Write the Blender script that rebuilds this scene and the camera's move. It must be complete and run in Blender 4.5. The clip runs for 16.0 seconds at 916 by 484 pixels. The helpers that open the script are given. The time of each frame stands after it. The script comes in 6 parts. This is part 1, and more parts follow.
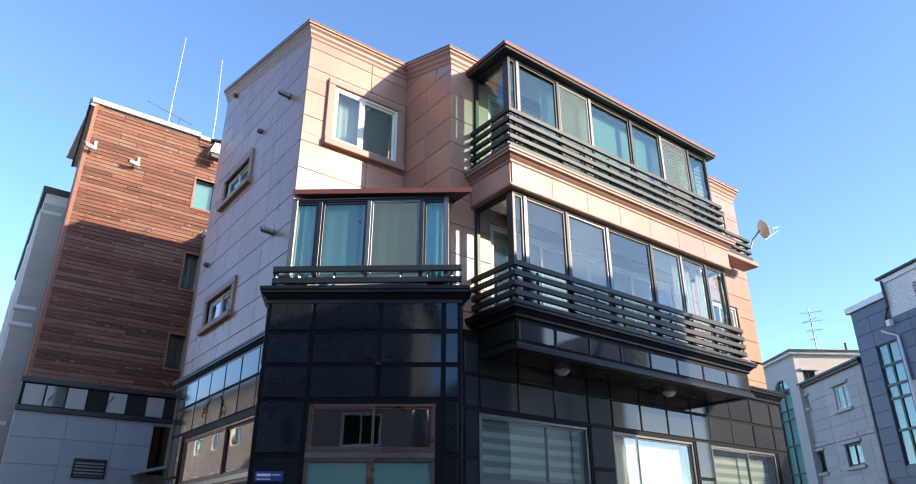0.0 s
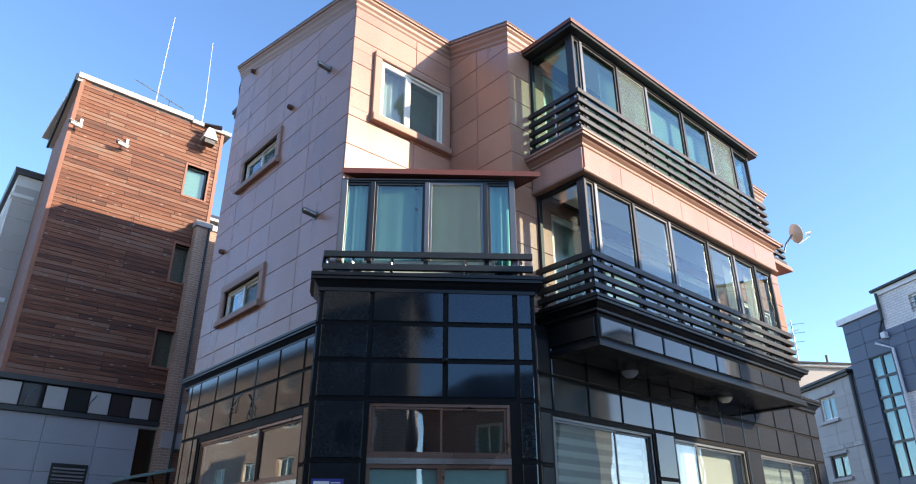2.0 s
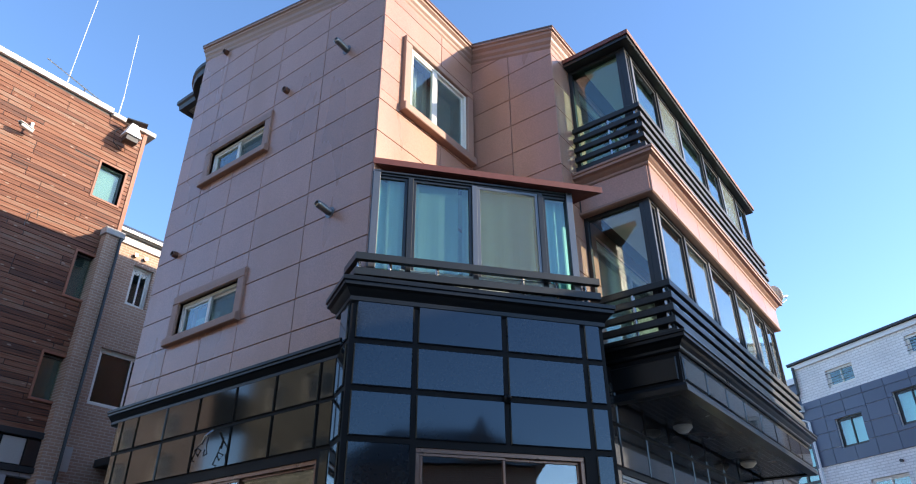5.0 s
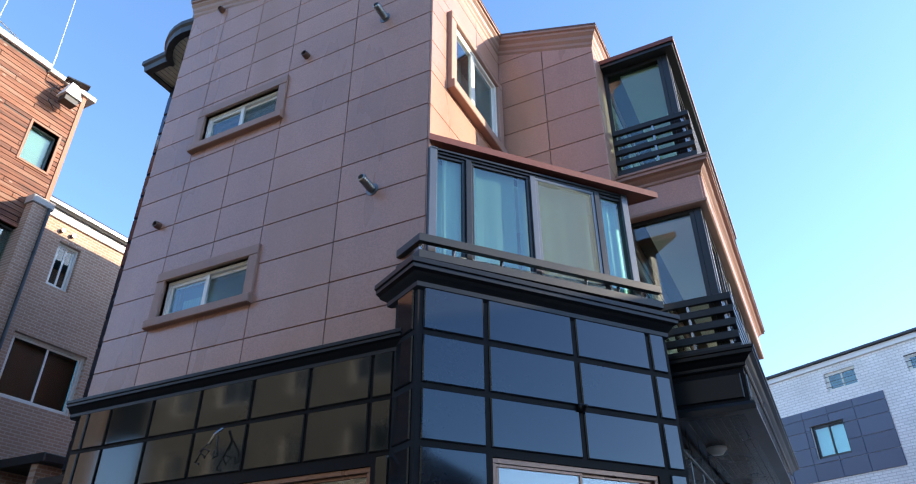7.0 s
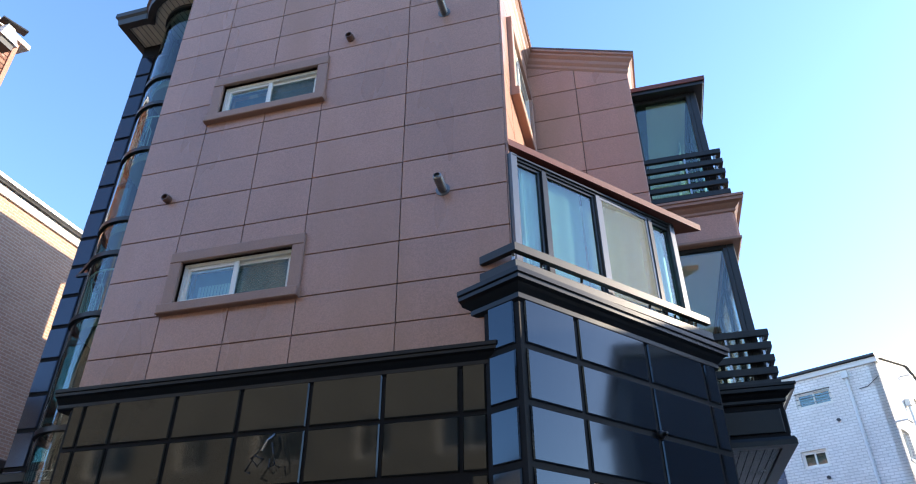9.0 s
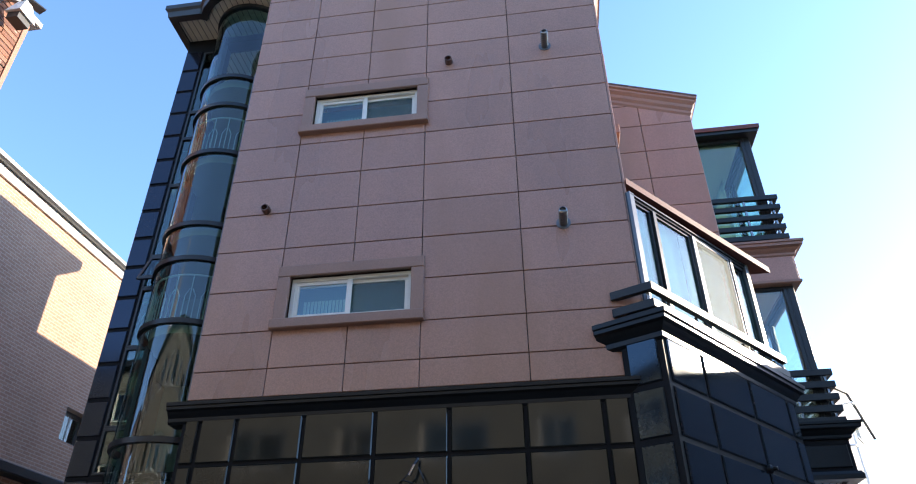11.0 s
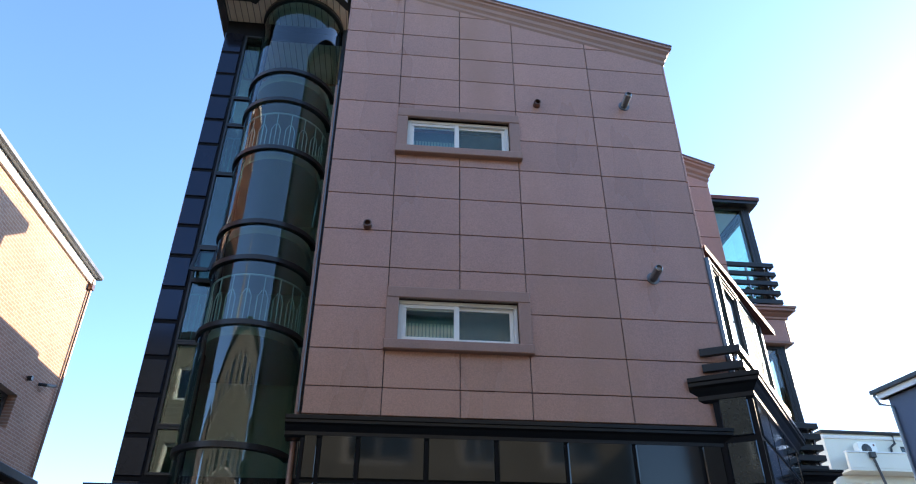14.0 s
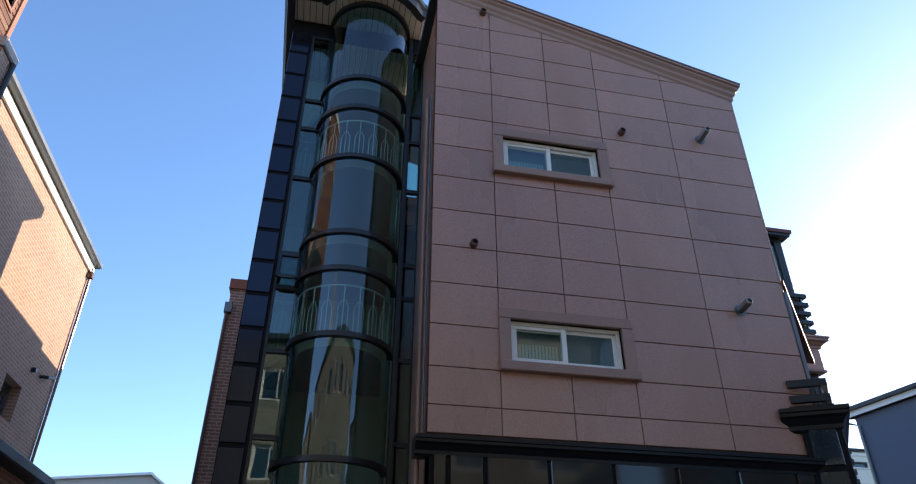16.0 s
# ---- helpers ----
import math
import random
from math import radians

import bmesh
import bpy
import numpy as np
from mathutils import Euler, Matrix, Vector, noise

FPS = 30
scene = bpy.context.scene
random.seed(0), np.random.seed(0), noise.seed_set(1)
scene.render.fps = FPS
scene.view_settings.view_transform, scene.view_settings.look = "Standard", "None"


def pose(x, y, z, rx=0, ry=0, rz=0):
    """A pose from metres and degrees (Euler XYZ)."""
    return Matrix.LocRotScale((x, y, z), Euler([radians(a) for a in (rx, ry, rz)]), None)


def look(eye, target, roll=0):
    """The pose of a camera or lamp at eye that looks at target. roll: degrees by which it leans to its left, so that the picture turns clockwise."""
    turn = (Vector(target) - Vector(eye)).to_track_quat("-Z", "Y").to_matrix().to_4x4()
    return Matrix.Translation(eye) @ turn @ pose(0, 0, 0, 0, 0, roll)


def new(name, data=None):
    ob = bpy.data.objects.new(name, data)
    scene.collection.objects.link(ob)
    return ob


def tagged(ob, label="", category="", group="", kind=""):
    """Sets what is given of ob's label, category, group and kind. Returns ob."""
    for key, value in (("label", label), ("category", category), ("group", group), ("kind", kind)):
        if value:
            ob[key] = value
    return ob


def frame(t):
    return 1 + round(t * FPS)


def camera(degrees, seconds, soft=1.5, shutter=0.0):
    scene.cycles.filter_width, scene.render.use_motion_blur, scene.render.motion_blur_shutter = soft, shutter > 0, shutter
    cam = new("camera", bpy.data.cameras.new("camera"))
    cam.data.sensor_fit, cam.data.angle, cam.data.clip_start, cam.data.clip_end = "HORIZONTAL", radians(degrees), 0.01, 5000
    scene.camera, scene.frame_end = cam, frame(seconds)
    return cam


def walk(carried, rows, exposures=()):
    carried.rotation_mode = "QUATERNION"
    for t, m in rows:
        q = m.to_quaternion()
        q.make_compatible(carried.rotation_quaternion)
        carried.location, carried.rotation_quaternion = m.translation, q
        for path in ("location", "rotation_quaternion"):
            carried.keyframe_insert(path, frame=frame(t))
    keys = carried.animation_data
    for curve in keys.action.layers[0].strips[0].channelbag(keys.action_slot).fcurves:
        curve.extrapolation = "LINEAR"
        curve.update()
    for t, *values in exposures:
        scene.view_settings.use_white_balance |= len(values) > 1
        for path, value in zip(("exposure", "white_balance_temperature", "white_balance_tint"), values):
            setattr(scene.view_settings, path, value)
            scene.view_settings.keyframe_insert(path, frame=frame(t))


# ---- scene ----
cam = camera(67.4, 16.0, soft=1.1)
METRES, EYE, TILT, LEAN, TURN = 17.0, 1.6, 0.0, 0.0, -37.3
ROWS = [
    (0.0, 0.0, 0.0, 0.0, -0.01, 23.92, -0.02),
    (0.5, -0.0262, 0.013, 0.0026, -0.49, 23.88, -0.07),
    (1.0, -0.0507, 0.03, 0.0032, -1.19, 23.85, -0.02),
    (1.5, -0.0769, 0.0455, 0.004, -2.04, 24.06, -0.03),
    (2.0, -0.1017, 0.0629, 0.005, -4.17, 24.62, -0.01),
    (2.5, -0.1216, 0.0832, 0.008, -6.98, 25.39, 0.01),
    (3.0, -0.1427, 0.1028, 0.0095, -9.74, 26.36, -0.04),
    (3.5, -0.1617, 0.1261, 0.012, -12.39, 27.22, 0.04),
    (4.0, -0.1821, 0.15, 0.0136, -13.19, 28.09, 0.14),
    (6.5, -0.2878, 0.2584, 0.0235, -22.64, 30.9, 0.1),
    (7.0, -0.3112, 0.2815, 0.0243, -25.49, 31.03, 0.17),
    (7.5, -0.3353, 0.3049, 0.0257, -28.99, 31.26, 0.23),
    (8.0, -0.3586, 0.3266, 0.0281, -32.94, 31.44, 0.21),
    (8.5, -0.384, 0.3471, 0.0311, -35.97, 31.74, 0.27),
    (9.0, -0.4129, 0.3633, 0.0341, -37.41, 31.79, 0.31),
    (9.5, -0.4382, 0.3836, 0.0371, -39.72, 31.79, 0.24),
    (10.0, -0.467, 0.4015, 0.0393, -41.34, 31.9, 0.38),
    (12.5, -0.5961, 0.4858, 0.0498, -51.58, 31.84, 0.11),
    (13.0, -0.618, 0.5058, 0.052, -54.41, 31.7, 0.1),
    (13.5, -0.6419, 0.5275, 0.0533, -56.33, 31.74, 0.1),
    (14.0, -0.6632, 0.5503, 0.0551, -58.72, 31.58, 0.03),
    (14.5, -0.6836, 0.5749, 0.0574, -61.23, 31.63, 0.02),
    (15.0, -0.706, 0.5998, 0.0618, -62.23, 31.53, 0.03),
    (15.5, -0.7211, 0.6267, 0.0646, -63.52, 31.4, -0.05),
    (16.0, -0.7377, 0.6552, 0.0667, -64.99, 31.3, -0.06),
]
walk(cam, [(t, pose(0, 0, EYE, TILT, LEAN, TURN) @ pose(METRES * x, METRES * y, METRES * z, 90 + pitch, roll, yaw)) for t, x, y, z, yaw, pitch, roll in ROWS],
     exposures=[(0.0, 1.58), (4.0, 1.58), (6.5, 1.82), (9.0, 2.02), (12.5, 2.05), (13.5, 1.85), (14.5, 2.1), (15.0, 1.9), (16.0, 1.4)])
# ---- world, sun, exposure ----
SUN_AZ, SUN_EL = 30.0, 20.6          # degrees east of south, degrees above the horizon
world = bpy.data.worlds.new("world")
scene.world = world
world.use_nodes = True
wn = world.node_tree.nodes
sky = wn.new("ShaderNodeTexSky")
sky.sky_type, sky.sun_disc = "NISHITA", False
sky.sun_elevation, sky.sun_rotation = radians(SUN_EL), radians(180 - SUN_AZ)
sky.air_density, sky.dust_density, sky.ozone_density = 1.0, 0.8, 2.0
sky.altitude = 1500
wn["Background"].inputs[1].default_value = 0.15
vivid = wn.new("ShaderNodeHueSaturation")
vivid.inputs["Saturation"].default_value = 1.10
vivid.inputs["Hue"].default_value = 0.503
world.node_tree.links.new(sky.outputs[0], vivid.inputs["Color"])
world.node_tree.links.new(vivid.outputs[0], wn["Background"].inputs[0])
sun_data = bpy.data.lights.new("sun", "SUN")
sun_data.energy, sun_data.angle, sun_data.color = 2.9, radians(0.5), (1.0, 0.83, 0.63)
sun = new("sun", sun_data)
to_sun = Vector((math.sin(radians(SUN_AZ)) * math.cos(radians(SUN_EL)), -math.cos(radians(SUN_AZ)) * math.cos(radians(SUN_EL)), math.sin(radians(SUN_EL))))
sun.matrix_world = look(to_sun * 60, (0, 0, 0))


# ---- materials ----
def nodes_of(name):
    m = bpy.data.materials.new(name)
    m.use_nodes = True
    t = m.node_tree
    return m, t, t.nodes["Principled BSDF"]


def surf(name, base, rough=0.6, metal=0.0, var=0.12, fine=40.0, coarse=1.5, bump=0.2, rand=0.05, speck=0.0, streak=0.0, coat=0.0, rvar=0.1, tint=None, spec=0.5, ior=1.5, sheen=None):
    """A surface with fine grain, coarse stains, a spread from piece to piece, and relief."""
    m, t, b = nodes_of(name)
    n, l = t.nodes, t.links
    tc = n.new("ShaderNodeTexCoord")
    fine_n, coarse_n = n.new("ShaderNodeTexNoise"), n.new("ShaderNodeTexNoise")
    geo = n.new("ShaderNodeNewGeometry")
    fine_n.inputs["Scale"].default_value, fine_n.inputs["Detail"].default_value = fine, 5
    coarse_n.inputs["Scale"].default_value, coarse_n.inputs["Detail"].default_value = coarse, 4
    mp = n.new("ShaderNodeMapping")
    mp.inputs["Scale"].default_value = (1, 1, 0.25 if streak else 1)
    l.new(geo.outputs["Position"], fine_n.inputs["Vector"])
    l.new(geo.outputs["Position"], mp.inputs["Vector"])
    l.new(mp.outputs["Vector"], coarse_n.inputs["Vector"])
    oi = n.new("ShaderNodeObjectInfo")

    def madd(a, k, c):
        q = n.new("ShaderNodeMath")
        q.operation = "MULTIPLY_ADD"
        l.new(a, q.inputs[0])
        q.inputs[1].default_value = k
        if isinstance(c, float):
            q.inputs[2].default_value = c
        else:
            l.new(c, q.inputs[2])
        return q.outputs[0]

    v = madd(fine_n.outputs["Fac"], 2 * var, 1.0 - var)
    v = madd(coarse_n.outputs["Fac"], 1.6 * var + 1.5 * streak, madd(v, 1.0, -0.8 * var - 0.75 * streak))
    v = madd(oi.outputs["Random"], 2 * rand, madd(v, 1.0, -rand))
    if speck:
        vo = n.new("ShaderNodeTexVoronoi")
        vo.inputs["Scale"].default_value = 75
        l.new(geo.outputs["Position"], vo.inputs["Vector"])
        sep = n.new("ShaderNodeSeparateColor")
        l.new(vo.outputs["Color"], sep.inputs[0])
        v = madd(sep.outputs[0], 2 * speck, madd(v, 1.0, -speck))
    hsv = n.new("ShaderNodeHueSaturation")
    hsv.inputs["Color"].default_value = (*base, 1)
    l.new(v, hsv.inputs["Value"])
    out = hsv.outputs[0]
    if tint:
        mix = n.new("ShaderNodeMix")
        mix.data_type = "RGBA"
        ramp = n.new("ShaderNodeMapRange")
        ramp.inputs["From Min"].default_value, ramp.inputs["From Max"].default_value = 0.5, 0.72
        l.new(coarse_n.outputs["Fac"], ramp.inputs["Value"])
        l.new(ramp.outputs[0], mix.inputs[0])
        l.new(out, mix.inputs[6])
        mix.inputs[7].default_value = (*tint, 1)
        out = mix.outputs[2]
    l.new(out, b.inputs["Base Color"])
    l.new(madd(coarse_n.outputs["Fac"], 2 * rvar, rough - rvar), b.inputs["Roughness"])
    b.inputs["Metallic"].default_value = metal
    b.inputs["Specular IOR Level"].default_value = spec
    b.inputs["IOR"].default_value = ior
    if sheen:
        b.inputs["Specular Tint"].default_value = (*sheen, 1)
    if coat:
        b.inputs["Coat Weight"].default_value, b.inputs["Coat Roughness"].default_value = coat, 0.03
    if bump:
        bp = n.new("ShaderNodeBump")
        bp.inputs["Strength"].default_value, bp.inputs["Distance"].default_value = bump, 0.01
        l.new(fine_n.outputs["Fac"], bp.inputs["Height"])
        l.new(bp.outputs[0], b.inputs["Normal"])
    return m


def brickwork(name, c1, c2, mortar, w=0.23, h=0.075, joint=0.012, rough=0.85, axis="xz", turn=0.0):
    m, t, b = nodes_of(name)
    n, l = t.nodes, t.links
    geo = n.new("ShaderNodeNewGeometry")
    rot = n.new("ShaderNodeMapping")
    rot.inputs["Rotation"].default_value = (0, 0, radians(turn))
    l.new(geo.outputs["Position"], rot.inputs["Vector"])
    sep, com = n.new("ShaderNodeSeparateXYZ"), n.new("ShaderNodeCombineXYZ")
    l.new(rot.outputs[0], sep.inputs[0])
    l.new(sep.outputs[0 if axis == "xz" else 1], com.inputs[0])
    l.new(sep.outputs[2], com.inputs[1])
    br = n.new("ShaderNodeTexBrick")
    br.inputs["Scale"].default_value = 1
    br.inputs["Brick Width"].default_value, br.inputs["Row Height"].default_value, br.inputs["Mortar Size"].default_value = w, h, joint
    br.inputs["Mortar Smooth"].default_value = 0.2
    br.inputs["Color1"].default_value, br.inputs["Color2"].default_value, br.inputs["Mortar"].default_value = (*c1, 1), (*c2, 1), (*mortar, 1)
    l.new(com.outputs[0], br.inputs["Vector"])
    nz, nc = n.new("ShaderNodeTexNoise"), n.new("ShaderNodeTexNoise")
    nz.inputs["Scale"].default_value, nz.inputs["Detail"].default_value = 25, 4
    nc.inputs["Scale"].default_value, nc.inputs["Detail"].default_value = 0.7, 5
    l.new(geo.outputs["Position"], nz.inputs["Vector"])
    l.new(geo.outputs["Position"], nc.inputs["Vector"])
    add = n.new("ShaderNodeMath")
    add.operation = "ADD"
    l.new(nz.outputs["Fac"], add.inputs[0])
    l.new(nc.outputs["Fac"], add.inputs[1])
    mr = n.new("ShaderNodeMapRange")
    mr.inputs["From Min"].default_value, mr.inputs["From Max"].default_value = 0.6, 1.4
    mr.inputs["To Min"].default_value, mr.inputs["To Max"].default_value = 0.8, 1.2
    l.new(add.outputs[0], mr.inputs["Value"])
    hsv = n.new("ShaderNodeHueSaturation")
    l.new(br.outputs["Color"], hsv.inputs["Color"])
    l.new(mr.outputs[0], hsv.inputs["Value"])
    l.new(hsv.outputs[0], b.inputs["Base Color"])
    b.inputs["Roughness"].default_value = rough
    bp = n.new("ShaderNodeBump")
    bp.invert = True
    bp.inputs["Strength"].default_value, bp.inputs["Distance"].default_value = 0.6, 0.012
    l.new(br.outputs["Fac"], bp.inputs["Height"])
    l.new(bp.outputs[0], b.inputs["Normal"])
    return m


def glazing(name, tint, f0=0.06):
    """Window glass: tinted and clear, with the mirror of its two faces."""
    m = bpy.data.materials.new(name)
    m.use_nodes = True
    t = m.node_tree
    n, l = t.nodes, t.links
    n.remove(n["Principled BSDF"])
    tr, gl, mix, lw = n.new("ShaderNodeBsdfTransparent"), n.new("ShaderNodeBsdfGlossy"), n.new("ShaderNodeMixShader"), n.new("ShaderNodeLayerWeight")
    tr.inputs[0].default_value = (*(c ** 0.5 for c in tint), 1)
    gl.inputs["Roughness"].default_value = 0.012
    gl.inputs["Color"].default_value = (0.95, 0.98, 1, 1)
    lw.inputs["Blend"].default_value = 0.5
    pw, ma = n.new("ShaderNodeMath"), n.new("ShaderNodeMath")
    pw.operation, ma.operation = "POWER", "MULTIPLY_ADD"
    pw.inputs[1].default_value = 5
    l.new(lw.outputs["Facing"], pw.inputs[0])
    l.new(pw.outputs[0], ma.inputs[0])
    ma.inputs[1].default_value, ma.inputs[2].default_value = 1 - f0, f0
    nz, bp, geo = n.new("ShaderNodeTexNoise"), n.new("ShaderNodeBump"), n.new("ShaderNodeNewGeometry")
    nz.inputs["Scale"].default_value = 0.9
    l.new(geo.outputs["Position"], nz.inputs["Vector"])
    bp.inputs["Strength"].default_value, bp.inputs["Distance"].default_value = 0.06, 0.05
    l.new(nz.outputs["Fac"], bp.inputs["Height"])
    l.new(bp.outputs[0], gl.inputs["Normal"])
    l.new(ma.outputs[0], mix.inputs[0])
    l.new(tr.outputs[0], mix.inputs[1])
    l.new(gl.outputs[0], mix.inputs[2])
    l.new(mix.outputs[0], n["Material Output"].inputs[0])
    return m


def mesh_screen(name, colour, cover):
    m = bpy.data.materials.new(name)
    m.use_nodes = True
    t = m.node_tree
    n, l = t.nodes, t.links
    tr, mix = n.new("ShaderNodeBsdfTransparent"), n.new("ShaderNodeMixShader")
    b = n["Principled BSDF"]
    b.inputs["Base Color"].default_value, b.inputs["Roughness"].default_value = (*colour, 1), 0.7
    mix.inputs[0].default_value = cover
    l.new(tr.outputs[0], mix.inputs[1])
    l.new(b.outputs[0], mix.inputs[2])
    l.new(mix.outputs[0], n["Material Output"].inputs[0])
    return m


def zebra(name):
    """Roller blind of sheer and solid bands."""
    m, t, b = nodes_of(name)
    n, l = t.nodes, t.links
    geo, sep, wv = n.new("ShaderNodeNewGeometry"), n.new("ShaderNodeSeparateXYZ"), n.new("ShaderNodeMath")
    l.new(geo.outputs["Position"], sep.inputs[0])
    wv.operation = "PINGPONG"
    l.new(sep.outputs[2], wv.inputs[0])
    wv.inputs[1].default_value = 0.09
    mr, mix = n.new("ShaderNodeMapRange"), n.new("ShaderNodeMix")
    mr.inputs["From Min"].default_value, mr.inputs["From Max"].default_value = 0.035, 0.05
    l.new(wv.outputs[0], mr.inputs["Value"])
    mix.data_type = "RGBA"
    mix.inputs[6].default_value, mix.inputs[7].default_value = (0.62, 0.64, 0.59, 1), (0.33, 0.36, 0.34, 1)
    l.new(mr.outputs[0], mix.inputs[0])
    l.new(mix.outputs[2], b.inputs["Base Color"])
    b.inputs["Roughness"].default_value = 0.8
    return m


def boarded(name, colour, width):
    """Narrow boards with dark grooves between them."""
    m, t, b = nodes_of(name)
    n, l = t.nodes, t.links
    geo, sep, wv = n.new("ShaderNodeNewGeometry"), n.new("ShaderNodeSeparateXYZ"), n.new("ShaderNodeMath")
    l.new(geo.outputs["Position"], sep.inputs[0])
    wv.operation = "PINGPONG"
    l.new(sep.outputs[1], wv.inputs[0])
    wv.inputs[1].default_value = width / 2
    mr, mix, nz = n.new("ShaderNodeMapRange"), n.new("ShaderNodeMix"), n.new("ShaderNodeTexNoise")
    mr.inputs["From Min"].default_value, mr.inputs["From Max"].default_value = 0.004, 0.009
    l.new(wv.outputs[0], mr.inputs["Value"])
    nz.inputs["Scale"].default_value = 5
    l.new(geo.outputs["Position"], nz.inputs["Vector"])
    hsv, vr = n.new("ShaderNodeHueSaturation"), n.new("ShaderNodeMapRange")
    vr.inputs["To Min"].default_value, vr.inputs["To Max"].default_value = 0.85, 1.12
    l.new(nz.outputs["Fac"], vr.inputs["Value"])
    hsv.inputs["Color"].default_value = (*colour, 1)
    l.new(vr.outputs[0], hsv.inputs["Value"])
    mix.data_type = "RGBA"
    mix.inputs[6].default_value = (*(c * 0.25 for c in colour), 1)
    l.new(mr.outputs[0], mix.inputs[0])
    l.new(hsv.outputs[0], mix.inputs[7])
    l.new(mix.outputs[2], b.inputs["Base Color"])
    b.inputs["Roughness"].default_value = 0.55
    bp = n.new("ShaderNodeBump")
    bp.inputs["Strength"].default_value, bp.inputs["Distance"].default_value = 0.8, 0.01
    l.new(mr.outputs[0], bp.inputs["Height"])
    l.new(bp.outputs[0], b.inputs["Normal"])
    return m


def sheer(name, colour, clear):
    """Thin cloth: some light passes through the weave, some glows through the threads."""
    m = surf(name, colour, 0.85, var=0.06, fine=6, coarse=2, bump=0.1)
    t = m.node_tree
    n, l = t.nodes, t.links
    glow, gaps, a, b = n.new("ShaderNodeBsdfTranslucent"), n.new("ShaderNodeBsdfTransparent"), n.new("ShaderNodeMixShader"), n.new("ShaderNodeMixShader")
    glow.inputs[0].default_value = (*colour, 1)
    a.inputs[0].default_value, b.inputs[0].default_value = 0.45, clear
    l.new(n["Principled BSDF"].outputs[0], a.inputs[1])
    l.new(glow.outputs[0], a.inputs[2])
    l.new(a.outputs[0], b.inputs[1])
    l.new(gaps.outputs[0], b.inputs[2])
    l.new(b.outputs[0], n["Material Output"].inputs[0])
    return m


def cedar(name):
    """Weathered boards: each its own tone from dark to orange to silver grey, with long grain and knots."""
    m, t, b = nodes_of(name)
    n, l = t.nodes, t.links
    geo, oi = n.new("ShaderNodeNewGeometry"), n.new("ShaderNodeObjectInfo")
    grain_map, knot_map = n.new("ShaderNodeMapping"), n.new("ShaderNodeMapping")
    grain_map.inputs["Scale"].default_value = (0.9, 0.9, 26)
    knot_map.inputs["Scale"].default_value = (2.6, 2.6, 7)
    shift = n.new("ShaderNodeVectorMath")
    shift.operation = "SCALE"
    shift.inputs[0].default_value = (9, 3, 5)
    l.new(oi.outputs["Random"], shift.inputs["Scale"])
    moved = n.new("ShaderNodeVectorMath")
    l.new(geo.outputs["Position"], moved.inputs[0])
    l.new(shift.outputs[0], moved.inputs[1])
    grain, knot = n.new("ShaderNodeTexNoise"), n.new("ShaderNodeTexVoronoi")
    grain.inputs["Scale"].default_value, grain.inputs["Detail"].default_value = 1.6, 6
    knot.inputs["Scale"].default_value = 1.0
    for mp, tex in ((grain_map, grain), (knot_map, knot)):
        l.new(moved.outputs[0], mp.inputs["Vector"])
        l.new(mp.outputs[0], tex.inputs["Vector"])
    tone = n.new("ShaderNodeMath")
    tone.operation = "MULTIPLY_ADD"
    tone.inputs[1].default_value = 1.5
    l.new(grain.outputs["Fac"], tone.inputs[0])
    off = n.new("ShaderNodeMath")
    off.operation = "MULTIPLY_ADD"
    off.inputs[1].default_value, off.inputs[2].default_value = 0.58, -0.56
    l.new(oi.outputs["Random"], off.inputs[0])
    l.new(off.outputs[0], tone.inputs[2])
    ramp = n.new("ShaderNodeValToRGB")
    stops = ((0.0, (0.062, 0.029, 0.020)), (0.28, (0.135, 0.048, 0.026)), (0.50, (0.215, 0.076, 0.036)), (0.74, (0.24, 0.115, 0.070)), (1.0, (0.22, 0.155, 0.115)))
    while len(ramp.color_ramp.elements) < len(stops):
        ramp.color_ramp.elements.new(0.5)
    for e, (p, c) in zip(ramp.color_ramp.elements, stops):
        e.position, e.color = p, (*c, 1)
    l.new(tone.outputs[0], ramp.inputs[0])
    near, mix = n.new("ShaderNodeMapRange"), n.new("ShaderNodeMix")
    near.inputs["From Min"].default_value, near.inputs["From Max"].default_value = 0.16, 0.10
    l.new(knot.outputs["Distance"], near.inputs["Value"])
    mix.data_type = "RGBA"
    l.new(near.outputs[0], mix.inputs[0])
    l.new(ramp.outputs[0], mix.inputs[6])
    mix.inputs[7].default_value = (0.31, 0.21, 0.155, 1)
    l.new(mix.outputs[2], b.inputs["Base Color"])
    b.inputs["Roughness"].default_value = 0.72
    bp = n.new("ShaderNodeBump")
    bp.inputs["Strength"].default_value, bp.inputs["Distance"].default_value = 0.5, 0.006
    l.new(grain.outputs["Fac"], bp.inputs["Height"])
    l.new(bp.outputs[0], b.inputs["Normal"])
    return m


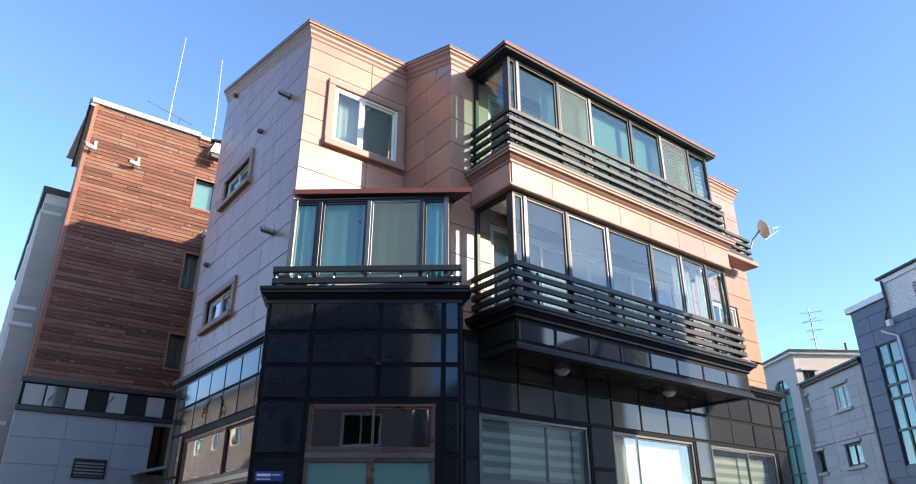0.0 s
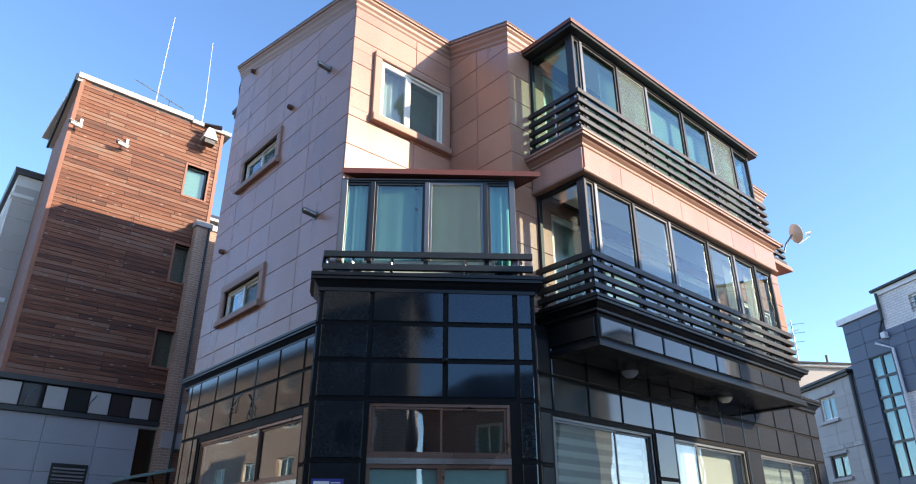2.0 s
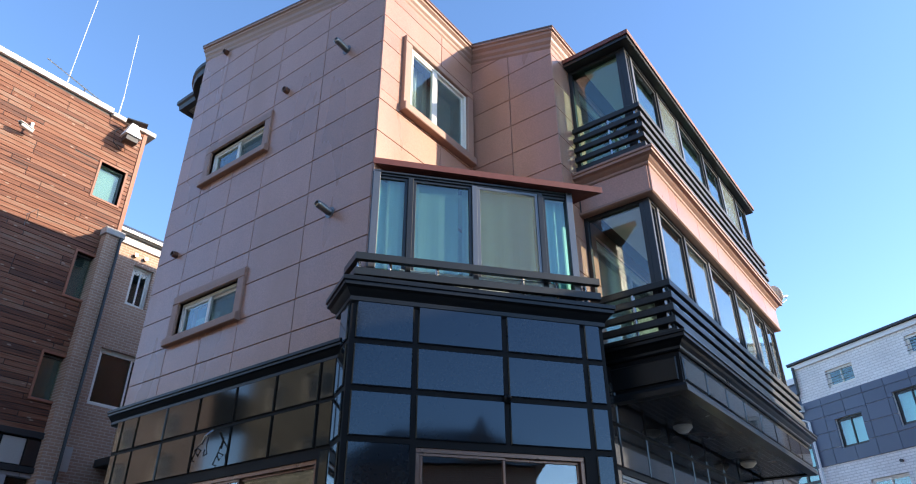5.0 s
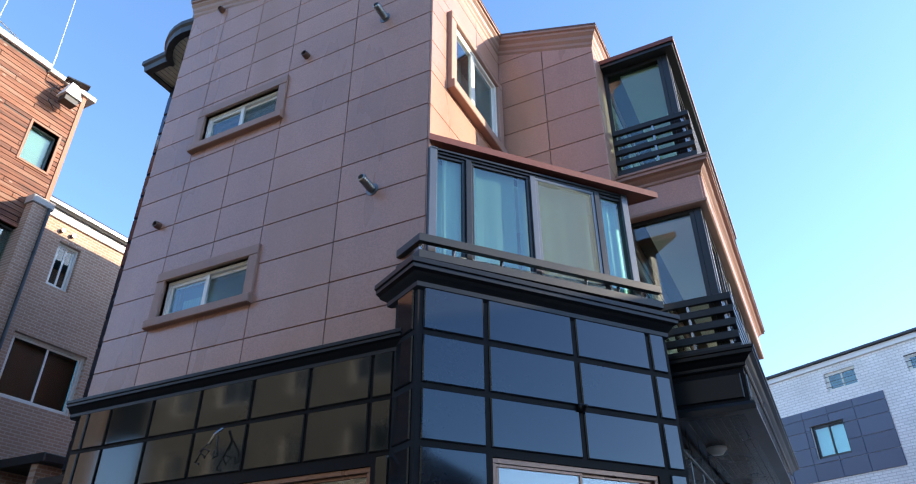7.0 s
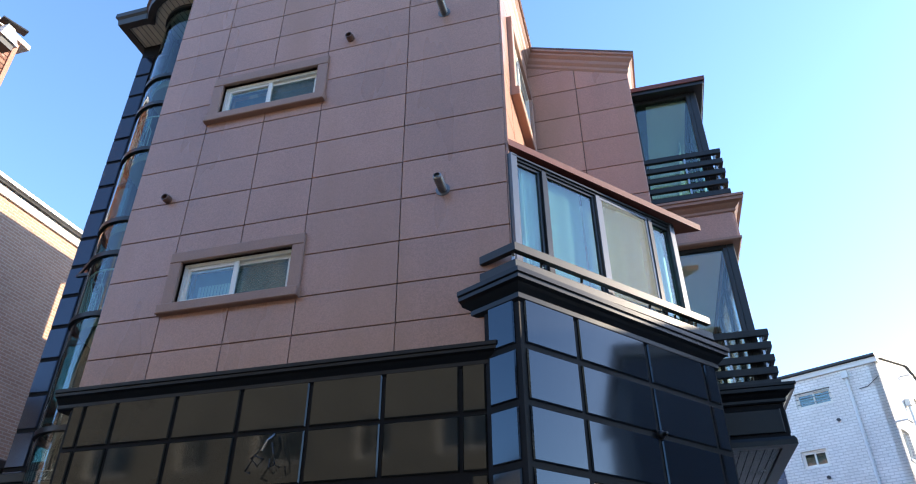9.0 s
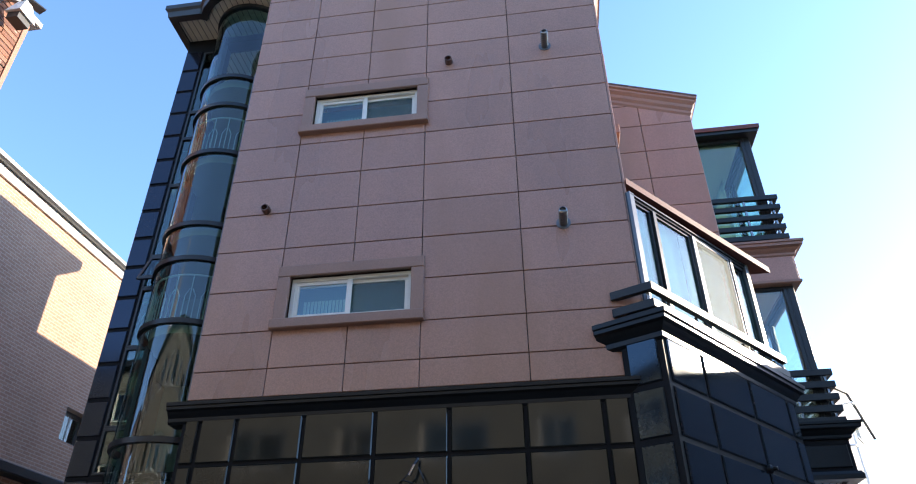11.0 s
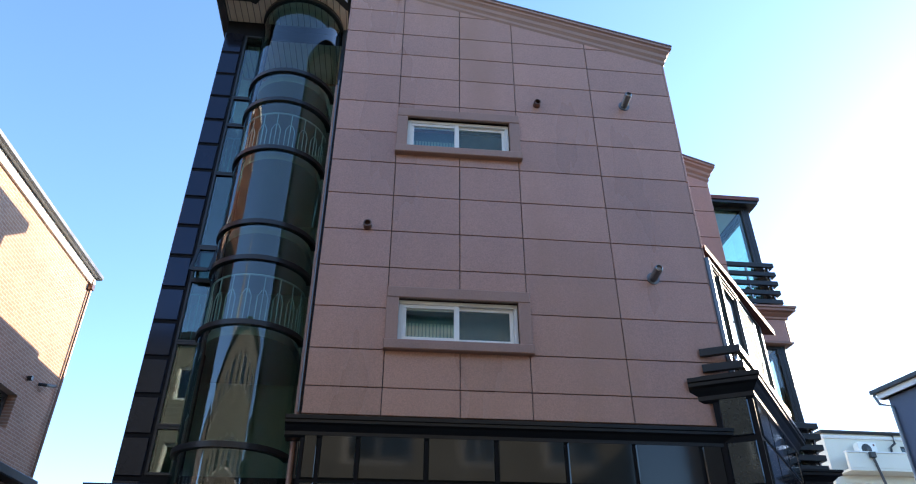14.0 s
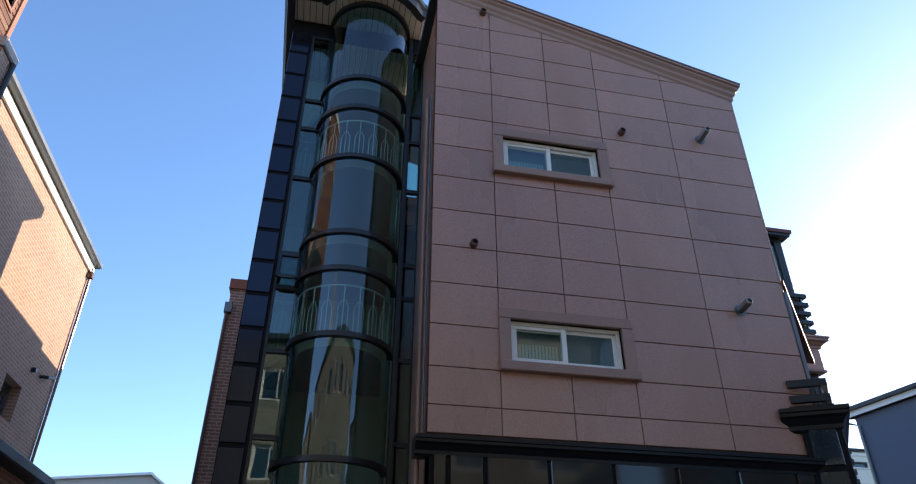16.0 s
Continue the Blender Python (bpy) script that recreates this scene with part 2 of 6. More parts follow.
GRANITE = surf("pink_granite", (0.45, 0.243, 0.172), 0.30, var=0.12, fine=45, coarse=0.8, bump=0.12, rand=0.08, speck=0.11, streak=0.22, tint=(0.37, 0.195, 0.12), spec=0.6)
GRANITE_TRIM = surf("granite_trim", (0.35, 0.205, 0.15), 0.5, var=0.10, fine=55, coarse=2.0, bump=0.12, rand=0.04, speck=0.06, streak=0.12)
JOINT = surf("joint_sealant", (0.10, 0.075, 0.065), 0.8, var=0.1, bump=0.1)
BLACK = surf("polished_black_granite", (0.030, 0.031, 0.032), 0.05, var=0.2, fine=90, coarse=1.2, bump=0.0, rand=0.15, rvar=0.02, spec=0.65)
# same black stone; blue of the mirrored sky is put into its specular tint
BLACK_BAY = surf("bay_stone_sky_tint", (0.012, 0.014, 0.016), 0.07, var=0.3, fine=25, coarse=2.2, bump=0.0, rand=0.15, rvar=0.045, spec=0.44, ior=1.64, sheen=(0.64, 0.82, 1.0))
BLACK_LOW = surf("satin_black_granite", (0.016, 0.017, 0.014), 0.07, var=0.2, fine=90, coarse=1.2, bump=0.0, rand=0.2, rvar=0.02, spec=0.50)
# tower stone whose reflections are coloured blue to stand for sky
TOWER_BLACK = surf("tower_granite_sky_tint", (0.012, 0.012, 0.016), 0.14, var=0.2, fine=90, coarse=1.2, bump=0.0, rand=0.2, rvar=0.04, spec=0.5, sheen=(0.6, 0.72, 1.0))
SHEER = sheer("sheer_grey_curtain", (0.46, 0.53, 0.48), 0.12)
BLACK_JOINT = surf("black_joint_frame", (0.008, 0.008, 0.009), 0.5, var=0.2, fine=60, bump=0.0, rvar=0.06, spec=0.12)
BLACK_TRIM = surf("black_cornice_stone", (0.009, 0.010, 0.011), 0.30, var=0.2, fine=60, bump=0.02, rvar=0.05, spec=0.3)
ALU = surf("dark_aluminium", (0.018, 0.020, 0.021), 0.35, 0.0, var=0.12, fine=30, bump=0.03)
ALU_PALE = surf("grey_aluminium", (0.16, 0.165, 0.17), 0.35, 0.6, var=0.1, fine=30, bump=0.03)
BRONZE = surf("bronze_aluminium", (0.20, 0.12, 0.09), 0.3, 0.6, var=0.1, fine=30, bump=0.02)
RAIL = surf("dark_green_grey_rail_paint", (0.010, 0.0125, 0.013), 0.45, 0.0, var=0.15, fine=20, coarse=3, bump=0.05)
STEEL = surf("stainless_steel", (0.36, 0.36, 0.36), 0.25, 1.0, var=0.1, fine=50, bump=0.05)
FLUE_STEEL = surf("ribbed_flue_steel", (0.29, 0.29, 0.28), 0.32, 1.0, var=0.12, fine=50, bump=0.05)
WHITE_PVC = surf("white_pvc", (0.80, 0.78, 0.71), 0.35, var=0.04, fine=20, bump=0.02)
RED_METAL = surf("red_brown_roof_metal", (0.17, 0.055, 0.043), 0.6, 0.0, var=0.15, fine=12, coarse=2, bump=0.15)
GLASS = glazing("green_tinted_glass", (0.60, 0.84, 0.77), 0.09)
GLASS_CLEAR = glazing("clear_glass", (0.80, 0.90, 0.88), 0.07)
GLASS_DARK = glazing("dark_tinted_glass", (0.15, 0.26, 0.25), 0.07)
GLASS_TOWER = glazing("green_tower_glass", (0.19, 0.42, 0.37), 0.09)
GLASS_SHOP = glazing("shop_glass", (0.72, 0.78, 0.75), 0.12)
SCREEN = mesh_screen("insect_screen", (0.15, 0.20, 0.18), 0.32)
# darker, slightly sparser copy of the screen, for the lower balcony
SCREEN_DARKER = mesh_screen("darker_insect_screen", (0.12, 0.13, 0.13), 0.30)
CURTAIN = sheer("pale_curtain", (0.66, 0.71, 0.67), 0.08)
PALE_GREEN = surf("pale_green_wall", (0.56, 0.68, 0.65), 0.7, var=0.06, fine=8, bump=0.03)
PANEL_GREEN = surf("pale_green_sheet", (0.30, 0.42, 0.38), 0.5, var=0.07, fine=5, coarse=1.2, bump=0.1)
TEAL_DEEP = surf("deep_teal_blind", (0.10, 0.27, 0.33), 0.45, var=0.08, fine=6, coarse=1.5, bump=0.05)
TEAL = surf("teal_frosted_film", (0.28, 0.52, 0.52), 0.45, var=0.08, fine=6, coarse=1.5, bump=0.05)
# darkness of unlit rooms as a colour, for sheets and walls behind glass
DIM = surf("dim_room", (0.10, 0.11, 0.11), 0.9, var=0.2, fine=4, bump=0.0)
PLASTER = surf("room_plaster", (0.55, 0.52, 0.47), 0.9, var=0.08, fine=8, bump=0.05)
BLIND = zebra("banded_blind")
CREAM_BLIND = surf("cream_roller_blind", (0.86, 0.84, 0.76), 0.8, var=0.05, fine=10, bump=0.05)
SOFFIT = surf("black_soffit_metal", (0.007, 0.007, 0.008), 0.25, 0.0, var=0.15, fine=20, bump=0.04, spec=0.28)
SOFFIT_PALE = boarded("pale_soffit_boards", (0.72, 0.68, 0.56), 0.11)
WOOD = cedar("weathered_red_cedar")
WOOD_TRIM = surf("cedar_trim", (0.30, 0.12, 0.07), 0.6, var=0.25, fine=14, bump=0.2, rand=0.1)
ASPHALT = surf("asphalt", (0.085, 0.08, 0.078), 0.9, var=0.2, fine=80, coarse=0.5, bump=0.5)
STONE_GREY = surf("grey_granite", (0.36, 0.36, 0.37), 0.6, var=0.1, fine=45, coarse=1.2, bump=0.1, rand=0.05, streak=0.08)
STONE_PALE = surf("pale_stone", (0.46, 0.43, 0.395), 0.7, var=0.1, fine=30, coarse=1.0, bump=0.15, rand=0.06, streak=0.08)
BLUE_PANEL = surf("blue_grey_granite", (0.075, 0.095, 0.145), 0.45, var=0.12, fine=30, coarse=0.9, bump=0.06, rand=0.10)
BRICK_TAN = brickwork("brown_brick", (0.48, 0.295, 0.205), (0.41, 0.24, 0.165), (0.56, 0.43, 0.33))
BRICK_GABLE = brickwork("dull_brown_brick", (0.30, 0.21, 0.165), (0.24, 0.165, 0.13), (0.42, 0.38, 0.33))
BRICK_RED = brickwork("red_brick", (0.33, 0.15, 0.10), (0.27, 0.12, 0.08), (0.42, 0.36, 0.31))
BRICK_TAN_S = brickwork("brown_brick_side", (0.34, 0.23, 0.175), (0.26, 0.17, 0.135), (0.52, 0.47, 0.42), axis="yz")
BRICK_WHITE = brickwork("white_brick", (0.84, 0.81, 0.77), (0.77, 0.74, 0.70), (0.58, 0.55, 0.52), 0.3, 0.1, 0.012, turn=-60.6)
BRICK_WHITE_S = brickwork("white_brick_end", (0.84, 0.81, 0.77), (0.77, 0.74, 0.70), (0.58, 0.55, 0.52), 0.3, 0.1, 0.012, turn=29.4)
BRICK_OPP = brickwork("buff_brick", (0.26, 0.24, 0.18), (0.15, 0.138, 0.105), (0.36, 0.33, 0.27), 0.60, 0.20, 0.022, axis="yz")
ROOF_DARK = surf("dark_roof_metal", (0.035, 0.037, 0.04), 0.45, 0.2, var=0.15, fine=10, bump=0.1)
WHITE_PAINT = surf("white_painted_metal", (0.75, 0.75, 0.73), 0.5, var=0.06, fine=10, bump=0.05)
STUCCO = surf("off_white_stucco", (0.70, 0.685, 0.65), 0.8, var=0.07, fine=30, coarse=0.9, bump=0.1, streak=0.08)
SIGN_BLUE = surf("blue_sign_enamel", (0.03, 0.04, 0.22), 0.35, var=0.05, bump=0.0)
CREAM = surf("cream_render", (0.74, 0.71, 0.60), 0.8, var=0.06, fine=30, coarse=0.8, bump=0.1, streak=0.1)
CABLE = surf("black_cable", (0.015, 0.015, 0.016), 0.5, var=0.1, bump=0.0)


# ---- building helpers ----
class Face:
    """A vertical plane: s runs along it, left to right as seen from outside, z is up, d is outwards."""

    def __init__(self, a, b):
        self.a, ab = Vector(a), Vector(b) - Vector(a)
        self.length = ab.length
        self.u = ab.normalized()
        self.n = Vector((self.u.y, -self.u.x))

    def at(self, s, z, d=0.0):
        p = self.a + self.u * s + self.n * d
        return Vector((p.x, p.y, z))


def part(name, bm, material, parent, label="", smooth=False):
    bmesh.ops.remove_doubles(bm, verts=bm.verts, dist=0.0001)
    bmesh.ops.recalc_face_normals(bm, faces=bm.faces)
    me = bpy.data.meshes.new(name)
    bm.to_mesh(me)
    bm.free()
    me.materials.append(material)
    if smooth:
        me.polygons.foreach_set("use_smooth", [True] * len(me.polygons))
        me.set_sharp_from_angle(angle=radians(35))
    ob = new(name, me)
    if parent:
        ob.parent = parent
        ob.matrix_parent_inverse = parent.matrix_world.inverted()
    if label:
        tagged(ob, label)
    return ob


def thing(name, at, label, category, group="", kind=""):
    ob = new(name)
    ob.location = at
    ob.empty_display_size = 0.2
    bpy.context.view_layer.update()
    return tagged(ob, label, category, group, kind)


def poly_slab(bm, face, pts, d0, d1, b=0.004):
    """A plate from a convex outline in (s, z), with its front edge eased by b."""
    cs, cz = sum(p[0] for p in pts) / len(pts), sum(p[1] for p in pts) / len(pts)

    def inset(p):
        return (p[0] + b * ((cs > p[0]) - (cs < p[0])), p[1] + b * ((cz > p[1]) - (cz < p[1])))
    k = b if d1 > d0 else -b
    rings = [[bm.verts.new(face.at(*p, d0)) for p in pts], [bm.verts.new(face.at(*p, d1 - k)) for p in pts]]
    if b:
        rings.append([bm.verts.new(face.at(*inset(p), d1)) for p in pts])
    n = len(pts)
    for r0, r1 in zip(rings, rings[1:]):
        for i in range(n):
            bm.faces.new((r0[i], r0[(i + 1) % n], r1[(i + 1) % n], r1[i]))
    bm.faces.new(rings[-1])
    bm.faces.new(rings[0][::-1])


def slab(bm, face, s0, s1, z0, z1, d0, d1, b=0.004):
    poly_slab(bm, face, [(s0, z0), (s1, z0), (s1, z1), (s0, z1)], d0, d1, b)


def one(face, s0, s1, z0, z1, d0, d1, b=0.004):
    bm = bmesh.new()
    slab(bm, face, s0, s1, z0, z1, d0, d1, b)
    return bm


def sweep(bm, path, profile):
    """A moulding: the profile of (outwards, up) points along a path of (x, y, z), mitred at its corners."""
    pts = [Vector(p) for p in path]
    rings = []
    for i, p in enumerate(pts):
        dirs = []
        if i:
            dirs.append((pts[i] - pts[i - 1]).to_2d().normalized())
        if i + 1 < len(pts):
            dirs.append((pts[i + 1] - pts[i]).to_2d().normalized())
        ns = [Vector((q.y, -q.x)) for q in dirs]
        m = ns[0] if len(ns) == 1 else (ns[0] + ns[1]) / (1 + ns[0].dot(ns[1]))
        rings.append([bm.verts.new((p.x + m.x * o, p.y + m.y * o, p.z + h)) for o, h in profile])
    k = len(profile)
    for r0, r1 in zip(rings, rings[1:]):
        for j in range(k):
            bm.faces.new((r0[j], r0[(j + 1) % k], r1[(j + 1) % k], r1[j]))
    bm.faces.new(rings[0])
    bm.faces.new(rings[-1][::-1])


def moulding(name, path, profile, material, parent, label=""):
    bm = bmesh.new()
    sweep(bm, path, profile)
    return part(name, bm, material, parent, label)


def tube(bm, pts, r, sides=8):
    """A round bar along a path."""
    pts = [Vector(p) for p in pts]
    rings = []
    for i, p in enumerate(pts):
        t = (pts[min(i + 1, len(pts) - 1)] - pts[max(i - 1, 0)]).normalized()
        a = t.orthogonal().normalized() if abs(t.z) > 0.98 else t.cross(Vector((0, 0, 1))).normalized()
        c = t.cross(a)
        rings.append([bm.verts.new(p + r * (math.cos(2 * math.pi * k / sides) * a + math.sin(2 * math.pi * k / sides) * c)) for k in range(sides)])
    for r0, r1 in zip(rings, rings[1:]):
        for k in range(sides):
            bm.faces.new((r0[k], r0[(k + 1) % sides], r1[(k + 1) % sides], r1[k]))
    bm.faces.new(rings[0])
    bm.faces.new(rings[-1][::-1])


def bar(name, pts, r, material, parent, label="", sides=8):
    bm = bmesh.new()
    tube(bm, pts, r, sides)
    return part(name, bm, material, parent, label, True)


def lathe(bm, origin, axis, prof, sides=16):
    """A turned form: (along, radius) points round an axis."""
    axis = Vector(axis).normalized()
    a = axis.orthogonal().normalized()
    c = axis.cross(a)
    rings = [[bm.verts.new(Vector(origin) + axis * h + max(r, 0.0005) * (math.cos(2 * math.pi * k / sides) * a + math.sin(2 * math.pi * k / sides) * c)) for k in range(sides)] for h, r in prof]
    for r0, r1 in zip(rings, rings[1:]):
        for k in range(sides):
            bm.faces.new((r0[k], r0[(k + 1) % sides], r1[(k + 1) % sides], r1[k]))
    bm.faces.new(rings[0])
    bm.faces.new(rings[-1][::-1])


def minus(rects, hole):
    """Rectangles (s0, s1, z0, z1) with one opening taken out."""
    a0, a1, b0, b1 = hole
    out = []
    for s0, s1, z0, z1 in rects:
        if s1 <= a0 or s0 >= a1 or z1 <= b0 or z0 >= b1:
            out.append((s0, s1, z0, z1))
            continue
        if z1 > b1:
            out.append((s0, s1, b1, z1))
        if z0 < b0:
            out.append((s0, s1, z0, b0))
        lo, hi = max(z0, b0), min(z1, b1)
        if s0 < a0:
            out.append((s0, a0, lo, hi))
        if s1 > a1:
            out.append((a1, s1, lo, hi))
    return out


def under(pts, top):
    """A convex outline cut off above the line z = top(s)."""
    out = []
    for p, q in zip(pts, pts[1:] + pts[:1]):
        fp, fq = top(p[0]) - p[1], top(q[0]) - q[1]
        if fp >= 0:
            out.append(p)
        if fp * fq < 0:
            k = fp / (fp - fq)
            out.append((p[0] + k * (q[0] - p[0]), p[1] + k * (q[1] - p[1])))
    return out


def backing(face, s0, s1, z0, z1, holes, thick, material, parent, name="wall", top=None, label="", d=0.0):
    """The wall behind its cladding, with its openings."""
    rects = [(s0, s1, z0, z1)]
    for h in holes:
        rects = minus(rects, h)
    bm = bmesh.new()
    for r in rects:
        pts = [(r[0], r[2]), (r[1], r[2]), (r[1], r[3]), (r[0], r[3])]
        pts = under(pts, top) if top else pts
        if len(pts) > 2:
            poly_slab(bm, face, pts, d - thick, d, 0)
    return part(name, bm, material, parent, label)


def cladding(face, cols, rows, holes, gap, d0, d1, material, parent, name="panel", top=None, b=0.004, least=0.05):
    """Panels between the joints at cols and rows, each a piece of its own, cut round the openings."""
    for s0, s1 in zip(cols, cols[1:]):
        for z0, z1 in zip(rows, rows[1:]):
            rects = [(s0 + gap / 2, s1 - gap / 2, z0 + gap / 2, z1 - gap / 2)]
            for h in holes:
                rects = minus(rects, h)
            for r in rects:
                if r[1] - r[0] < least or r[3] - r[2] < least:
                    continue
                pts = [(r[0], r[2]), (r[1], r[2]), (r[1], r[3]), (r[0], r[3])]
                pts = under(pts, top) if top else pts
                if len(pts) > 2:
                    bm = bmesh.new()
                    poly_slab(bm, face, pts, d0, d1, b)
                    part(name, bm, material, parent)


def ring_frame(bm, face, s0, s1, z0, z1, w, d0, d1, b=0.004):
    """Four bars round an opening, butted."""
    slab(bm, face, s0, s1, z1 - w, z1, d0, d1, b)
    slab(bm, face, s0, s1, z0, z0 + w, d0, d1, b)
    slab(bm, face, s0, s0 + w, z0 + w, z1 - w, d0, d1, b)
    slab(bm, face, s1 - w, s1, z0 + w, z1 - w, d0, d1, b)


def slider(parent, face, s0, s1, z0, z1, d, frame_m, pane_m, splits=(0.5,), w=0.05, sash=0.045, depth=0.08, back=None, back_d=-0.25, screen=None, name="window", label="", sash_m=None):
    """A sliding window in its opening: outer frame, sashes on two tracks, panes, and what hangs behind them, with a
    dark sheet for an unlit room.
    """
    bm = bmesh.new()
    ring_frame(bm, face, s0, s1, z0, z1, w, d - depth, d)
    win = part(name, bm, frame_m, parent, label)
    edges = [s0 + w] + [s0 + (s1 - s0) * k for k in splits] + [s1 - w]
    for i, (a, c) in enumerate(zip(edges, edges[1:])):
        front = d - 0.012 - (0.03 if i % 2 else 0.0)
        a2, c2 = a - (sash / 2 if i else 0), c + (sash / 2 if i + 2 < len(edges) else 0)
        bm = bmesh.new()
        ring_frame(bm, face, a2, c2, z0 + w, z1 - w, sash, front - 0.028, front)
        part("sash", bm, sash_m or frame_m, win)
        part("pane", one(face, a2 + sash * 0.8, c2 - sash * 0.8, z0 + w + sash * 0.8, z1 - w - sash * 0.8, front - 0.018, front - 0.012, 0), pane_m, win)
        if screen is not None and i == screen:
            part("insect_screen", one(face, a2 + sash * 0.8, c2 - sash * 0.8, z0 + w + sash * 0.8, z1 - w - sash * 0.8, front - 0.006, front - 0.004, 0), SCREEN, win)
    if back:
        part("curtain", one(face, s0 - 0.02, s1 + 0.02, z0 - 0.02, z1 + 0.02, back_d - 0.01, back_d, 0), back, win)
    return win


# ---- ground ----
bm = bmesh.new()
bmesh.ops.create_grid(bm, x_segments=8, y_segments=8, size=1500)
tagged(part("ground", bm, ASPHALT, None), "dark grey asphalt street between the houses", "ground", kind="structure")

# ---- the corner house: plan ----
WX, SY, NX, NY, EX, SBY = 4.20, 10.22, 6.42, 15.17, 15.85, 8.64
west = Face((WX, NY), (WX, SY))
south_a = Face((WX, SY), (NX, SY))
side = Face((NX, SY), (NX, SBY))
south_b = Face((NX, SBY), (EX, SBY))
east = Face((EX, SBY), (EX, 17.5))
north = Face((EX, 17.5), (6.0, 17.5))
ROWS_G = [4.86, 5.18, 5.635, 6.17, 6.73, 7.265, 7.825, 8.37, 8.91, 9.46, 10.0, 10.46, 10.9, 11.4, 11.95, 12.5]
SLOPE = 0.268
house = thing("corner_house", (9, 12, 0), "three-storey corner house in pink granite over black polished stone", "house")


def roof_z(y):
    return 10.72 + SLOPE * max(0.0, min(y, 15.3) - SY) if y >= SY else 10.22 + (y - SBY) / (SY - SBY) * 0.5


# granite walls with their openings
def y2s(y):
    return NY - y


w3 = (y2s(14.20), y2s(12.745), 8.64, 9.20)
w2 = (y2s(14.20), y2s(12.745), 5.745, 6.31)
big = (4.75 - WX, 6.19 - WX, 8.54, 9.77)
wall_w = backing(west, 0, west.length, 4.7, 12.6, [w3, w2], 0.22, JOINT, house, "wall", lambda s: roof_z(NY - s) + 0.05, "pink granite side wall with two small windows")
cladding(west, [y2s(v) for v in (15.2, 14.34, 13.46, 12.63, 11.46, 10.22)], ROWS_G, [w3, w2], 0.010, 0.0, 0.03, GRANITE, wall_w, top=lambda s: roof_z(NY - s) + 0.05)
wall_s = backing(south_a, 0.22, south_a.length, 4.7, 10.9, [big], 0.22, JOINT, house, "wall", None, "sunlit pink granite wall with a large white window")
cladding(south_a, [-0.03, 1.35, 2.27], [5.16, 5.62, 6.17, 6.71, 7.26, 7.80, 8.36, 8.91, 9.46, 10.0, 10.46, 10.78], [big], 0.010, 0.0, 0.03, GRANITE, wall_s)
wall_i = backing(side, -0.2, side.length, 4.7, 10.9, [], 0.22, JOINT, house, "wall", lambda s: roof_z(SY - s) + 0.03, "pink granite return wall")
cladding(side, [0.03, 0.79, side.length + 0.03], [4.86] + ROWS_G[1:], [], 0.010, 0.0, 0.03, GRANITE, wall_i, top=lambda s: roof_z(SY - s) + 0.05)
# openings behind the glazed balconies and beside them
b2 = (7.3 - NX, 12.6 - NX, 5.05, 7.0)
b3 = (7.3 - NX, 12.6 - NX, 7.95, 9.9)
r2 = (13.75 - NX, 15.12 - NX, 5.68, 6.93)
r3 = (13.9 - NX, 15.25 - NX, 8.32, 9.58)
wall_b = backing(south_b, 0.22, south_b.length, 4.7, 10.3, [b2, b3, r2, r3], 0.22, JOINT, house, "wall", None, "pink granite street wall")
cladding(south_b, [-0.03, 0.5, 1.6, 2.7, 3.8, 4.9, 6.0, 7.05, 8.15, south_b.length + 0.03], [4.86] + ROWS_G[1:11] + [10.3], [b2, b3, r2, r3], 0.010, 0.0, 0.03, GRANITE, wall_b)
wall_e = backing(east, 0, east.length, 0.0, 10.3, [], 0.22, GRANITE, house, "wall", None, "pink granite end wall")
wall_n = backing(north, 0, north.length, 0.0, 10.8, [], 0.22, GRANITE, house, "wall")
part("wall", one(Face((5.7, NY), (WX, NY)), 0, 5.69 - WX, 0, 12.3, -0.22, 0, 0), GRANITE, house, "granite return beside the stair tower")

# floors, so that no daylight leaks through the storeys
for z in (4.75, 7.65):
    bm = bmesh.new()
    for x0, x1, y0, y1 in ((WX + .22, NX, SY + .22, NY - .22), (NX, EX - .22, SBY + .22, NY - .22)):
        slab(bm, Face((x0, y0), (x1, y0)), 0, x1 - x0, z, z + 0.15, -(y1 - y0), 0, 0)
    part("floor_slab", bm, PLASTER, house)
bm = bmesh.new()
for x0, x1, ys in ((WX, 8.5, (SY, 15.3)), (NX, 8.5, (SBY, SY)), (8.5, EX, (SBY, 9.2, 17.7)), (5.72, 7.05, (15.3, 17.6)), (7.05, 8.5, (15.3, 17.6))):
    for ya, yb in zip(ys, ys[1:]):
        za, zb = ((roof_z(ya), roof_z(yb)) if x1 <= 8.5 and ya < 15.2 else (12.72, 12.72) if x1 <= 8.5 else (10.3, 10.95 if yb > 10 else 10.34))
        ring = ((x0, ya, za), (x1, ya, za), (x1, yb, zb), (x0, yb, zb))
        lo = [bm.verts.new((x, y, z - 0.1)) for x, y, z in ring]
        hi = [bm.verts.new((x, y, z + 0.06)) for x, y, z in ring]
        bm.faces.new(hi)
        bm.faces.new(lo[::-1])
        for i in range(4):
            bm.faces.new((lo[i], lo[(i + 1) % 4], hi[(i + 1) % 4], hi[i]))
part("roof", bm, ROOF_DARK, house, "dark sloping roof")
